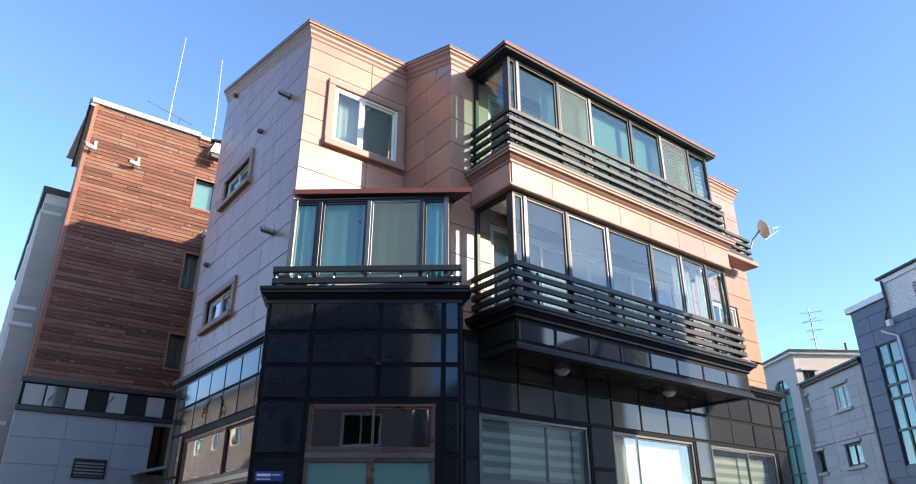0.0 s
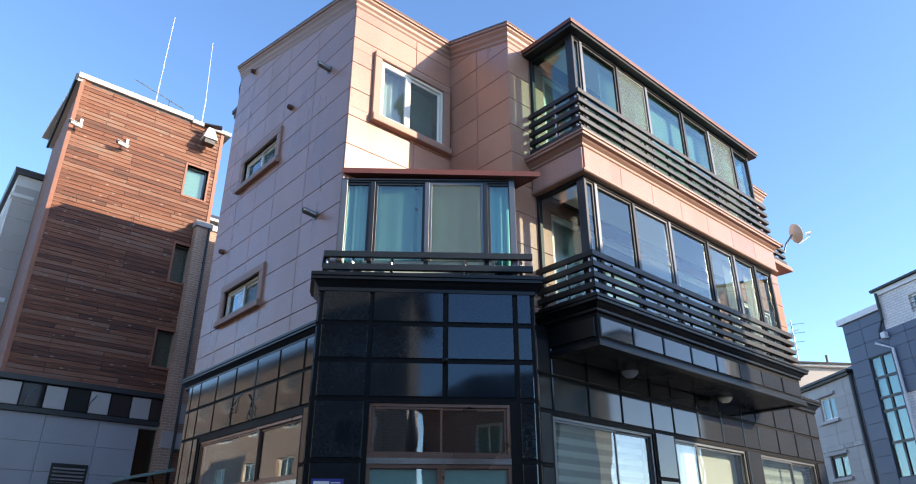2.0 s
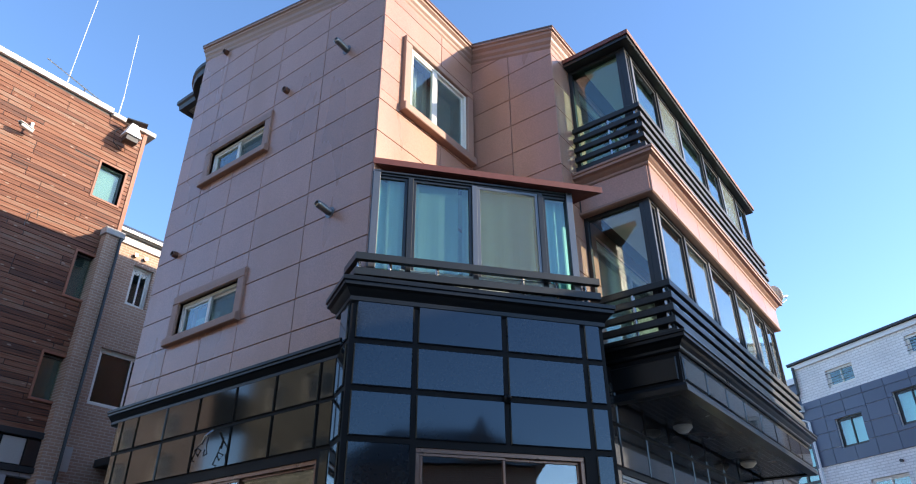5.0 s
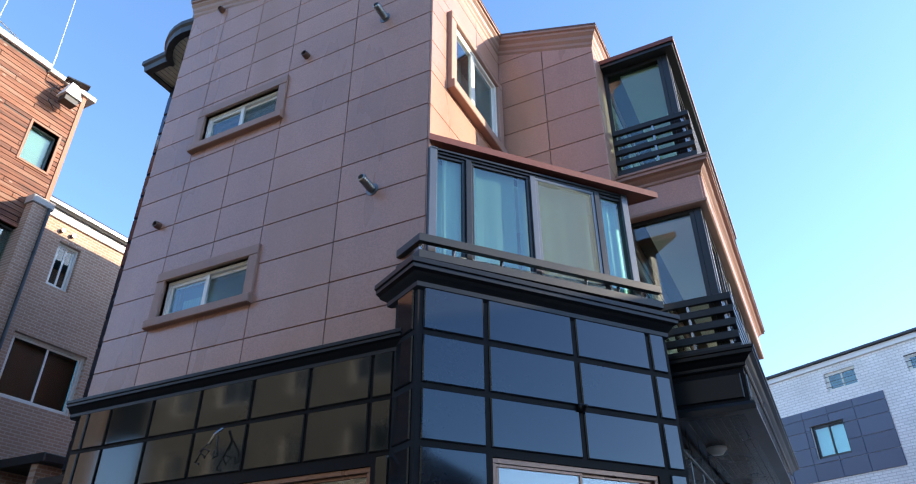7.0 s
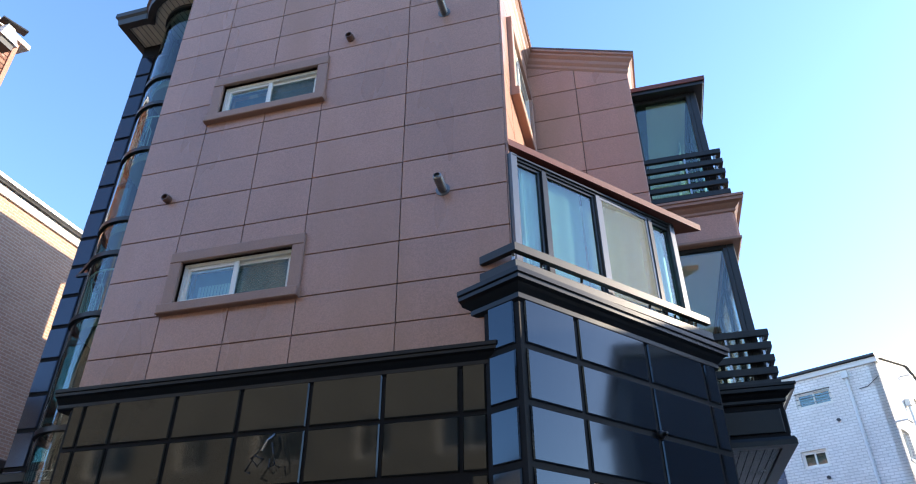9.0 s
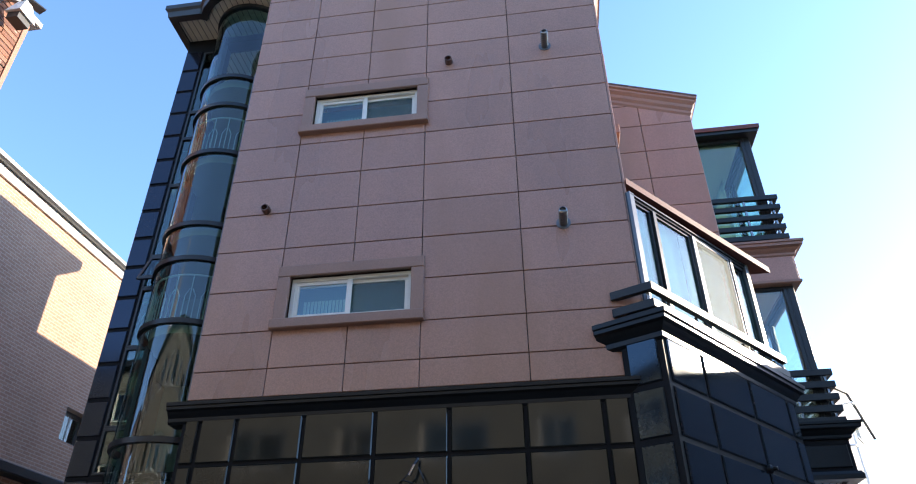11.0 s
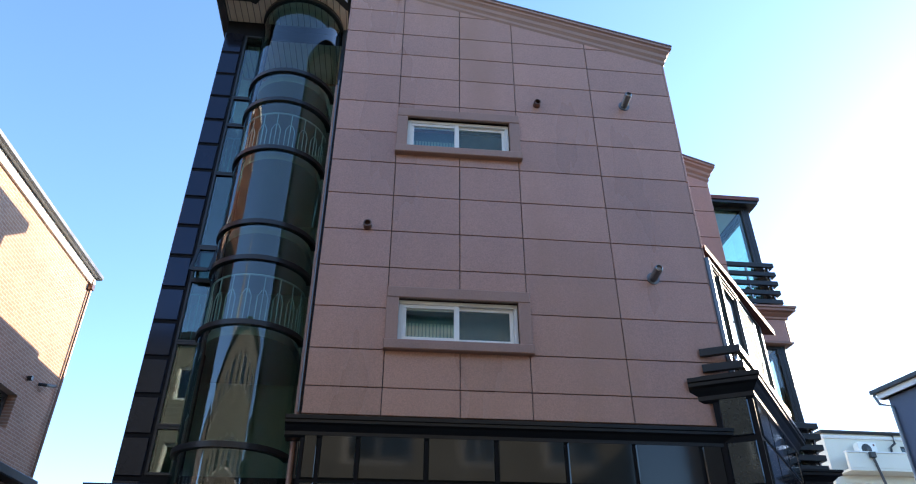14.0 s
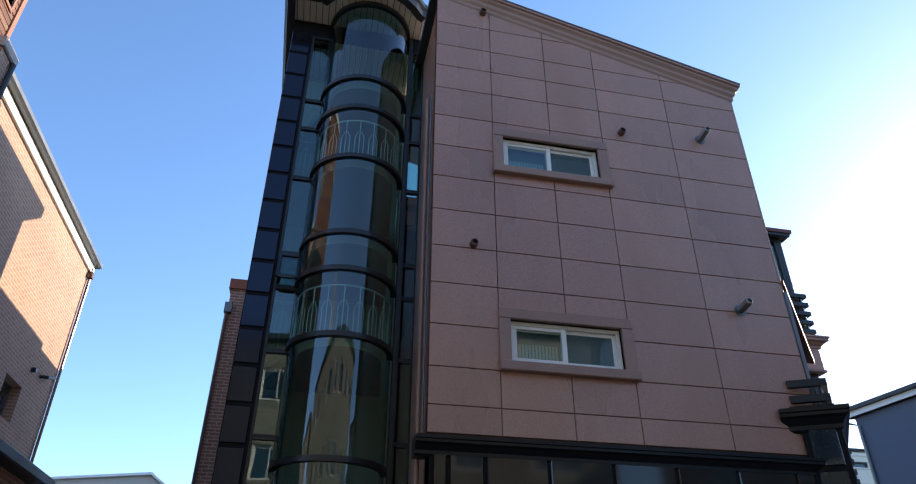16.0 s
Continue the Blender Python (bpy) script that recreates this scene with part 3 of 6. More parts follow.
# unseen attic blocks, sized from the shadows they throw on the houses behind
part("attic", one(Face((7.08, 15.4), (8.38, 15.4)), 0, 1.30, 10.3, 12.54, -2.1, 0, 0), GRANITE, house, "unseen low attic block that stops sunlight beside the tower")
part("attic", one(Face((8.4, 15.2), (13.0, 15.2)), 0, 4.5, 10.3, 12.9, -2.5, 0, 0), GRANITE, house, "granite attic storey set back on the roof")
part("attic_roof", one(Face((8.4, 15.0), (13.5, 15.0)), 0, 5.1, 12.9, 13.15, -2.85, 0, 0.02), ROOF_DARK, house)
part("gable_wall", one(Face((8.5, 15.3), (8.5, SY)), -0.0, 5.0, 10.3, 11.0, -0.2, 0, 0), GRANITE, house)

# roof cornice
CORN = [(0.03, -0.06), (0.05, -0.03), (0.05, 0.02), (0.08, 0.06), (0.09, 0.11), (0.13, 0.15), (0.13, 0.19), (0.16, 0.20), (0.16, 0.255), (-0.15, 0.255), (-0.15, -0.06)]
moulding("cornice", [(WX, NY + 0.05, roof_z(NY)), (WX, SY, roof_z(SY)), (NX, SY, roof_z(SY)), (NX, SBY, roof_z(SBY) - 0.05), (EX, SBY, roof_z(SBY) - 0.05), (EX, 17.7, roof_z(SBY) - 0.05)], CORN, GRANITE_TRIM, house, "moulded granite roof cornice")
CAP = [(0.168, 0.24), (0.168, 0.27), (-0.16, 0.27), (-0.16, 0.26), (0.15, 0.26), (0.15, 0.24)]
moulding("cornice_flashing", [(WX, NY + 0.05, roof_z(NY)), (WX, SY, roof_z(SY)), (NX, SY, roof_z(SY)), (NX, SBY, roof_z(SBY) - 0.05), (EX, SBY, roof_z(SBY) - 0.05)], CAP, BRONZE, house)


def wavy(face, length, z0, z1, depth=0.014, fold=0.13):
    """A hanging curtain in soft folds."""
    bm = bmesh.new()
    n = max(8, int(length / fold * 6))
    lo, hi = [], []
    for i in range(n + 1):
        s = length * i / n
        d = depth * math.sin(2 * math.pi * s / fold) + 0.4 * depth * math.sin(2.3 * s / fold + 1)
        lo.append(bm.verts.new(face.at(s, z0, d * 1.3)))
        hi.append(bm.verts.new(face.at(s, z1, d * 0.8)))
    for i in range(n):
        bm.faces.new((lo[i], lo[i + 1], hi[i + 1], hi[i]))
    return bm


def stone_window(face, hole, w, sill, label, back, splits=(0.5,), proud=0.10, screen=1, pane=GLASS_CLEAR, recess=0.045, head=None):
    """A white sliding window in a raised granite surround with a sill."""
    s0, s1, z0, z1 = hole
    head = head or w * 0.75
    win = slider(house, face, s0, s1, z0, z1, proud - recess, WHITE_PVC, pane, splits, 0.05, 0.045, 0.09, back, -0.30, screen, "window", label)
    bm = bmesh.new()
    slab(bm, face, s0 - w, s0, z0, z1, -0.05, proud, 0.008)
    slab(bm, face, s1, s1 + w, z0, z1, -0.05, proud, 0.008)
    slab(bm, face, s0 - w, s1 + w, z1, z1 + head, -0.05, proud + 0.004, 0.008)
    part("surround", bm, GRANITE_TRIM, win)
    part("sill", one(face, s0 - w - 0.01, s1 + w + 0.01, z0 - sill, z0, -0.05, proud + 0.05, 0.010), GRANITE_TRIM, win)
    return win


for hole in (w3, w2):
    win = stone_window(west, hole, 0.15, 0.12, "small white sliding window in a granite surround", TEAL_DEEP, (0.48,), 0.07, recess=0.085, head=0.143)
    mid = (hole[0] + hole[1]) / 2
    part("top_track", one(west, hole[0] + .05, mid, hole[3] - .11, hole[3] - .05, -0.075, -0.06, 0), WHITE_PVC, win)
    bm = bmesh.new()
    for k in range(14):
        s = hole[0] + .09 + k * 0.044
        slab(bm, west, s, s + .03, hole[2], hole[3] - .20, -0.24, -0.235, 0)
    part("blind_slats", bm, TEAL, win)
    part("stile", one(west, mid - .055, mid + .01, hole[2] + .05, hole[3] - .05, -0.03, -0.018), WHITE_PVC, win)
win = stone_window(south_a, big, 0.15, 0.14, "large white sliding window in a granite surround", SHEER, (0.46,))
part("stile", one(south_a, big[0] + .56, big[0] + .66, big[2] + .05, big[3] - .05, 0.0, 0.048), WHITE_PVC, win)
part("hanging", wavy(Face((4.80, SY + .2), (5.45, SY + .2)), 0.65, big[2], big[3], 0.02, 0.16), CURTAIN, win)
stone_window(south_b, r2, 0.09, 0.12, "white sliding window in the street wall", CURTAIN, (0.5,), 0.05)
stone_window(south_b, r3, 0.09, 0.12, "white sliding window with a small railing", CURTAIN, (0.5,), 0.05)
for hole in (b2, b3):
    slider(house, south_b, *hole, -0.02, WHITE_PVC, GLASS_CLEAR, (0.25, 0.5, 0.75), 0.06, 0.06, 0.1, CURTAIN, -0.16, None, "balcony_door", "white balcony sliding doors behind the glazing")

# ---- black ground storey ----
LOW = Face((4.135, NY), (4.135, 10.5))
A, B = (3.915, 10.13), (6.35, 8.25)
facet = Face((4.125, 10.515), A)
bay = Face(A, B)
bay_r = Face(B, (6.5, 8.42))
shop = Face((6.5, 8.42), (EX + 0.03, 8.42))
ROWS_B = [0.0, 0.6, 1.15, 1.7, 2.25, 2.82, 3.62, 4.15, 4.68]
shopwin_w = (NY - 14.3, NY - 10.72, 1.0, 3.52)
low = backing(LOW, 0, LOW.length, 0, 4.75, [shopwin_w], 0.3, BLACK_JOINT, house, "wall", None, "black polished stone shop wall")
cladding(LOW, [0.02] + [NY - v for v in (14.97, 14.56, 13.83, 13.07, 12.30, 11.53, 10.76, 10.50)], ROWS_B[:-1] + [4.64], [(shopwin_w[0] - .06, shopwin_w[1] + .06, 0.95, 3.6)], 0.036, -0.01, 0.022, BLACK_LOW, low, b=0.012)
fac = backing(facet, 0, facet.length, 0, 5.3, [], 0.25, BLACK_JOINT, house, "wall")
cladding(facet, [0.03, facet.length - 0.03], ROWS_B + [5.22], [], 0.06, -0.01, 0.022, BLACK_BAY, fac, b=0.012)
baywin = (0.78, 2.69, 0.3, 3.57)
bay_w = backing(bay, 0, bay.length, 0, 5.3, [baywin], 0.25, BLACK_JOINT, house, "wall", None, "black polished stone corner bay")
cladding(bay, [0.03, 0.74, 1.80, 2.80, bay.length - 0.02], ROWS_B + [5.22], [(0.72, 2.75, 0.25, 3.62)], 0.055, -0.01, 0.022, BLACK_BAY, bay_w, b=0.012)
bayr = backing(bay_r, 0, bay_r.length, 0, 5.3, [], 0.25, BLACK_JOINT, house, "wall")
cladding(bay_r, [0.02, bay_r.length], ROWS_B + [5.22], [], 0.06, -0.01, 0.022, BLACK, bayr, b=0.012)
sw = [(6.83 - 6.5, 9.29 - 6.5, 1.0, 3.51), (9.92 - 6.5, 12.34 - 6.5, 0.3, 3.51), (12.93 - 6.5, 15.39 - 6.5, 1.0, 3.51)]
shop_w = backing(shop, 0, shop.length, 0, 4.8, sw, 0.25, BLACK_JOINT, house, "wall", None, "black polished stone shop front")
cladding(shop, [0.02, 0.33, 1.15, 1.97, 2.79, 3.42, 4.23, 5.04, 5.84, 6.43, 7.25, 8.07, 8.89, shop.length], [0, 0.6, 1.15, 1.7, 2.25, 2.82, 3.56, 4.08, 4.62], [(a - .05, c + .05, z0, z1 + .05) for a, c, z0, z1 in sw], 0.04, -0.01, 0.022, BLACK, shop_w, b=0.012)
BCORN = [(0.0, -0.20), (0.03, -0.17), (0.03, -0.12), (0.07, -0.07), (0.09, -0.04), (0.13, -0.02), (0.13, 0.02), (0.15, 0.03), (0.15, 0.08), (-0.2, 0.08), (-0.2, -0.20)]
moulding("cornice", [(4.135, NY + 0.17, 4.74), (4.135, 10.38, 4.74)], [(a * 0.8, h * 0.75) for a, h in BCORN], BLACK_TRIM, house, "black stone cornice over the shop wall")
moulding("cornice", [(4.235, 10.715, 5.32), (*A, 5.32), (*B, 5.32), (6.5, 8.42, 5.32)], BCORN, BLACK_TRIM, house, "black stone cornice round the corner bay")
moulding("cornice", [(13.2, 8.42, 4.83), (EX + 0.03, 8.42, 4.83), (EX + 0.03, 12.0, 4.83)], BCORN, BLACK_TRIM, house, "black stone cornice over the shop front")
# bay deck under the glazed sun room
bm = bmesh.new()
vs = [(4.19, 10.62), A, B, (6.5, 8.42), (6.42, 10.2), (4.15, 10.2)]
lo, hi = [bm.verts.new((x, y, 5.3)) for x, y in vs], [bm.verts.new((x, y, 5.46)) for x, y in vs]
bm.faces.new(hi), bm.faces.new(lo[::-1])
for i in range(6):
    bm.faces.new((lo[i], lo[(i + 1) % 6], hi[(i + 1) % 6], hi[i]))
part("bay_deck", bm, BLACK_TRIM, house)


def shop_window(face, hole, splits, transom, frame_m, label, back, back_d=-0.25):
    s0, s1, z0, z1 = hole
    win = slider(house, face, s0, s1, transom + 0.03 if transom else z0, z1, -0.02, frame_m, GLASS_SHOP, splits, 0.05, 0.03, 0.10, None, -0.3, None, "shop_window", label)
    if transom:
        part("transom", one(face, s0, s1, transom - 0.05, transom + 0.03, -0.12, 0.0), STEEL if frame_m is BRONZE else frame_m, win)
        edges = [s0] + [s0 + (s1 - s0) * k for k in splits] + [s1]
        for a, c in zip(edges, edges[1:]):
            bm = bmesh.new()
            ring_frame(bm, face, a, c, z0, transom - 0.05, 0.05, -0.10, -0.02)
            part("sash", bm, frame_m, win)
            part("pane", one(face, a + .05, c - .05, z0 + .05, transom - .1, -0.06, -0.054, 0), GLASS_SHOP, win)
    if back:
        part("blind", one(face, s0, s1, z0, z1, back_d - 0.01, back_d, 0), back, win)
    return win


shop_window(bay, baywin, (0.51,), 2.83, BRONZE, "bronze-framed shop window with a steel transom", None)
part("frosted_film", one(bay, baywin[0] + .05, baywin[1] - .05, 0.35, 2.72, -0.075, -0.07, 0), TEAL, house)
shop_window(LOW, shopwin_w, (0.62,), 2.62, BRONZE, "wide shop window with bronze frames", None)
part("frosted_film", one(LOW, shopwin_w[0] + .05, shopwin_w[1] - .05, 1.05, 2.4, -0.075, -0.07, 0), CURTAIN, house)
shop_window(shop, sw[0], (0.60,), 2.45, ALU_PALE, "shop window with banded roller blinds", BLIND)
shop_window(shop, sw[1], (0.30,), None, ALU_PALE, "shop window with a cream roller blind", CREAM_BLIND)
shop_window(shop, sw[2], (0.55,), None, ALU_PALE, "shop window with banded roller blinds", BLIND)
# room walls behind the shop glass, their dimness put into the colour
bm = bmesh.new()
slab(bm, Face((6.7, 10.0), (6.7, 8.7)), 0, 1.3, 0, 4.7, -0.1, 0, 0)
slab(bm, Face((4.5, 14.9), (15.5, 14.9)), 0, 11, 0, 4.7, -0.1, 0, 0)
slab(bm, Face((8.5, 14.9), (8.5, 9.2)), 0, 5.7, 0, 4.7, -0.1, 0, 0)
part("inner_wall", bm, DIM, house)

# ---- glazed balconies on the street side ----
BX0, BX1, BY = 6.86, 13.2, 7.525
front = Face((BX0, BY), (BX1, BY))
bside = Face((BX0, SBY), (BX0, BY))
bend = Face((BX1, BY), (BX1, SBY))


def belt(z0, z1, material, name, label):
    bm = bmesh.new()
    slab(bm, front, 0, front.length, z0, z1, -(SBY - 0.03 - BY), 0, 0)
    return part(name, bm, material, house, label)


belt3 = belt(7.20, 7.58, JOINT, "balcony_belt", "granite belt of the upper balcony")
cladding(front, [0, 0.95, 1.85, 2.75, 3.65, 4.55, 5.45, 6.34], [7.18, 7.58], [], 0.006, 0.0, 0.025, GRANITE, belt3)
cladding(bside, [0.06, bside.length], [7.18, 7.58], [], 0.006, 0.0, 0.025, GRANITE, belt3)
cladding(bend, [0, bend.length - 0.04], [7.18, 7.58], [], 0.006, 0.0, 0.025, GRANITE, belt3)
BPATH = [(BX0, SBY - 0.03), (BX0, BY), (BX1, BY), (BX1, SBY - 0.03)]
UCORN = [(0.025, 0.0), (0.04, 0.02), (0.04, 0.06), (0.08, 0.10), (0.10, 0.13), (0.15, 0.15), (0.15, 0.20), (0.17, 0.21), (0.17, 0.25), (-0.3, 0.25), (-0.3, 0.0)]
moulding("cornice", [(x, y, 7.58) for x, y in BPATH], [(a, h * 0.85) for a, h in UCORN], GRANITE_TRIM, house, "moulded granite cornice of the upper balcony")
moulding("drip_edge", [(x, y, 7.13) for x, y in BPATH], [(0.012, 0), (0.034, 0.016), (0.034, 0.05), (-0.2, 0.05), (-0.2, 0)], GRANITE_TRIM, house)
belt2 = belt(4.42, 4.85, BLACK_JOINT, "balcony_belt", "black stone belt of the lower balcony")
cladding(front, [0.02 + 0.787 * i for i in range(9)], [4.46, 4.80], [], 0.05, 0.0, 0.022, BLACK, belt2, b=0.012)
cladding(bside, [0.1, bside.length - 0.02], [4.46, 4.80], [], 0.05, 0.0, 0.022, BLACK_TRIM, belt2, b=0.012)
cladding(bend, [0.02, bend.length], [4.46, 4.80], [], 0.05, 0.0, 0.022, BLACK, belt2, b=0.012)
moulding("cornice", [(x, y, 4.84) for x, y in BPATH], [(a, h * 0.8) for a, h in UCORN], BLACK_TRIM, house, "black stone cornice of the lower balcony")
moulding("drip_edge", [(x, y, 4.34) for x, y in BPATH], [(0.05, 0), (0.05, 0.06), (0.03, 0.1), (-0.1, 0.1), (-0.1, 0)], BLACK_TRIM, house)
soffit = part("soffit", one(Face((BX0 + .1, BY + .1), (BX1 - .1, BY + .1)), 0, BX1 - BX0 - .2, 4.405, 4.42, -0.80, 0, 0), SOFFIT, house, "black slatted balcony soffit")
for i in range(8):
    y = BY + 0.10 + i * 0.092
    part("soffit_board", one(Face((BX0 + .1, y), (BX1 - .1, y)), 0, BX1 - BX0 - .2, 4.36, 4.40, -0.086, 0, 0.004), SOFFIT, soffit)


def glazed(z0, z1, inset, posts, screens, label):
    """Aluminium glazing along the balcony's front and its two ends."""
    f = Face((BX0 + inset, BY + inset), (BX1 - inset, BY + inset))
    L = f.length
    bm = bmesh.new()
    ring_frame(bm, f, 0, L, z0, z1, 0.06, -0.09, 0.0)
    win = part("balcony_glazing", bm, ALU, house, label)
    edges = [0.0] + [p - BX0 - inset for p in posts] + [L]
    for i, (a, c) in enumerate(zip(edges, edges[1:])):
        front_d = -0.012 - (0.035 if i in screens else 0.0)
        if i + 1 < len(edges) - 1:
            part("mullion", one(f, c - 0.035, c + 0.035, z0 + .06, z1 - .06, -0.08, 0.006), ALU if i % 2 else ALU_PALE, win)
        bm = bmesh.new()
        ring_frame(bm, f, a + .035, c - .035, z0 + .06, z1 - .06, 0.04, -0.055, -0.02)
        part("sash", bm, ALU_PALE if i in screens else ALU, win)
        part("pane", one(f, a + .07, c - .07, z0 + .09, z1 - .09, -0.045, -0.039, 0), GLASS if z0 > 7 else GLASS_CLEAR, win)
        if i in screens:
            part("insect_screen", one(f, a + .07, c - .07, z0 + .09, z1 - .09, -0.030, -0.028, 0), SCREEN, win) if z0 > 7 else part("insect_screen", one(f, a + .07, c - .07, z0 + .09, z1 - .09, -0.060, -0.058, 0), SCREEN_DARKER, win)
    for g in (Face((BX0 + inset, SBY - .03), (BX0 + inset, BY + inset + .092)), Face((BX1 - inset, BY + inset + .092), (BX1 - inset, SBY - .03))):
        bm = bmesh.new()
        ring_frame(bm, g, 0, g.length, z0, z1, 0.06, -0.07, 0.0)
        part("end_frame", bm, ALU, win)
        part("pane", one(g, .06, g.length - .06, z0 + .06, z1 - .06, -0.04, -0.034, 0), GLASS if z0 > 7 else GLASS_CLEAR, win)
    return win


glazed(7.79, 9.98, 0.08, (7.18, 8.23, 9.14, 10.40, 11.40, 12.40), (2, 5), "dark aluminium glazing of the upper balcony")
glazed(5.00, 7.14, 0.08, (7.23, 8.24, 9.31, 10.59, 11.55, 12.40), (2, 4), "dark aluminium glazing of the lower balcony")
# balcony roof with a red metal edge
bm = bmesh.new()
slab(bm, front, -0.08, front.length + 0.12, 9.98, 10.08, -1.08, 0.05, 0.01)
part("balcony_roof", bm, ALU, house)
for zc in (9.95, 7.10):
    part("balcony_ceiling", one(Face((BX0 + .23, BY + .23), (BX1 - .23, BY + .23)), 0, BX1 - BX0 - .46, zc, zc + .025, -0.62, 0, 0), WHITE_PVC, house, "white panelled balcony ceiling")
for a, c in ((8.0, 9.5), (9.45, 11.1), (11.0, 12.98)):
    part("sheer_curtain", wavy(Face((a, BY + .34), (c, BY + .34)), c - a, 7.85, 9.93, 0.003, 0.31), SHEER, house)
for a, c in ((11.55, 12.2), (12.35, 12.9)):
    part("sheer_curtain", wavy(Face((a, BY + .34), (c, BY + .34)), c - a, 5.05, 7.08), CURTAIN, house)
moulding("roof_edge", [(BX0 - .09, SBY - .03, 10.07), (BX0 - .09, BY - .06, 10.07), (BX1 + .13, BY - .06, 10.07), (BX1 + .13, SBY - .03, 10.07)], [(0.0, -0.03), (0.015, -0.03), (0.02, 0.045), (0.0, 0.055), (-0.85, 0.06), (-0.85, 0.02), (0.0, 0.02)], RED_METAL, house, "red-brown metal roof edge")


def railing(path, levels, h, thick, posts, z_foot, label, post_m=STEEL, inner=0.05):
    """A railing of level slats on short posts."""
    levels = list(levels)
    bm = bmesh.new()
    prof = [(-thick, 0), (0, 0), (0.004, 0.004), (0.004, h - 0.004), (0, h), (-thick, h)]
    sweep(bm, [(x, y, levels[-1]) for x, y in path], prof)
    rail = part("railing", bm, RAIL, house, label)
    for z in levels[:-1]:
        moulding("slat", [(x, y, z) for x, y in path], prof, RAIL, rail)
    for x, y in posts:
        part("post", one(Face((x - .02, y), (x + .02, y)), 0, 0.04, z_foot, levels[-1] + 0.01, -0.03, 0.0), post_m, rail)
    return rail


RY = BY - 0.04
rpath = [(BX0 - .03, SBY - .05), (BX0 - .03, RY), (BX1 + .05, RY), (BX1 + .05, SBY - .05)]
rposts = [(BX0 + x, RY + .08) for x in (0.02, 0.55, 1.25, 1.95, 2.65, 3.35, 4.05, 4.75, 5.4, 6.0)] + [(BX0, RY + .5), (BX1 - .02, RY + .4)]
railing(rpath, [7.89, 8.07, 8.255, 8.44, 8.622], 0.085, 0.05, rposts, 7.78, "dark slatted balcony railing")
railing(rpath, [5.04, 5.20, 5.36, 5.53, 5.70], 0.09, 0.05, rposts, 5.0, "dark slatted balcony railing")
spath = [(13.6, SBY - .04), (13.6, 8.14), (15.45, 8.14), (15.45, SBY - .04)]
railing(spath, [8.12, 8.28, 8.44, 8.60], 0.075, 0.05, [(13.8, 8.22), (14.6, 8.22), (15.35, 8.22)], 8.0, "small dark slatted window railing")
part("rail_ledge", one(Face((13.5, 8.47), (15.55, 8.47)), 0, 2.05, 7.95, 8.06, -0.02, 0.40, 0.01), GRANITE_TRIM, house)

# ---- glazed sun room over the corner bay ----
G0, G1 = (4.174, 10.165), (6.205, 8.431)
sunroom = Face(G0, G1)
zb, zt = 5.46, 7.12
bm = bmesh.new()
ring_frame(bm, sunroom, 0, sunroom.length, zb, zt, 0.07, -0.09, 0.0)
sr = part("sun_room_glazing", bm, ALU, house, "dark aluminium glazing over the corner bay")
for i, (a, c) in enumerate(((0, .47), (.47, 1.32), (1.32, 2.23), (2.23, 2.67))):
    if i:
        part("mullion", one(sunroom, a - .035, a + .035, zb + .07, zt - .07, -0.08, 0.012), (ALU, ALU_PALE, ALU)[i - 1], sr)
    lo_z = zb + .07
    bm = bmesh.new()
    ring_frame(bm, sunroom, a + .035, c - .035, lo_z, zt - .07, 0.04, -0.055, -0.02 + 0.02 * (i == 2))
    part("sash", bm, ALU_PALE if i in (2,) else ALU, sr)
    part("pane", one(sunroom, a + .07, c - .07, lo_z + .03, zt - .10, -0.045, -0.039, 0), GLASS, sr)
    if i == 2:
        part("insect_screen", one(sunroom, a + .07, c - .07, lo_z + .03, zt - .10, -0.006, -0.004, 0), SCREEN, sr)
part("post", one(sunroom, -0.02, 0.07, zb, zt, -0.07, 0.02), ALU_PALE, sr)
part("post", one(sunroom, 2.60, 2.69, zb, zt, -0.07, 0.02), ALU_PALE, sr)
endf = Face(G1, (6.41, 8.62))
part("end_pane", one(endf, 0.02, endf.length, zb, zt, -0.03, 0), GLASS, sr)
part("end_pane", one(Face((4.17, 10.21), G0), 0.0, 0.05, zb, zt, -0.05, 0), ALU, sr)
bm = bmesh.new()
lo, hi = [], []
for x, y, z in ((4.14, 10.18, 7.22), (6.43, 8.05, 7.10), (6.44, 8.7, 7.10), (6.44, 10.25, 7.22)):
    lo.append(bm.verts.new((x, y, z)))
    hi.append(bm.verts.new((x, y, z + 0.09)))
bm.faces.new(hi), bm.faces.new(lo[::-1])
for i in range(4):
    bm.faces.new((lo[i], lo[(i + 1) % 4], hi[(i + 1) % 4], hi[i]))
part("sun_room_roof", bm, RED_METAL, house, "red-brown metal roof of the sun room")
part("roof_beam", one(sunroom, -0.01, sunroom.length, zt - 0.04, zt - 0.01, -0.3, 0.02), ALU, sr)
rb = [(4.14, 10.55), (3.93, 10.14), (6.32, 8.20)]
railing(rb, [5.50, 5.70], 0.095, 0.06, [(4.02, 10.16), (4.3, 9.92), (4.75, 9.56), (5.6, 8.88), (5.95, 8.60), (6.25, 8.36)], 5.46, "low dark railing of two slats over the bay")
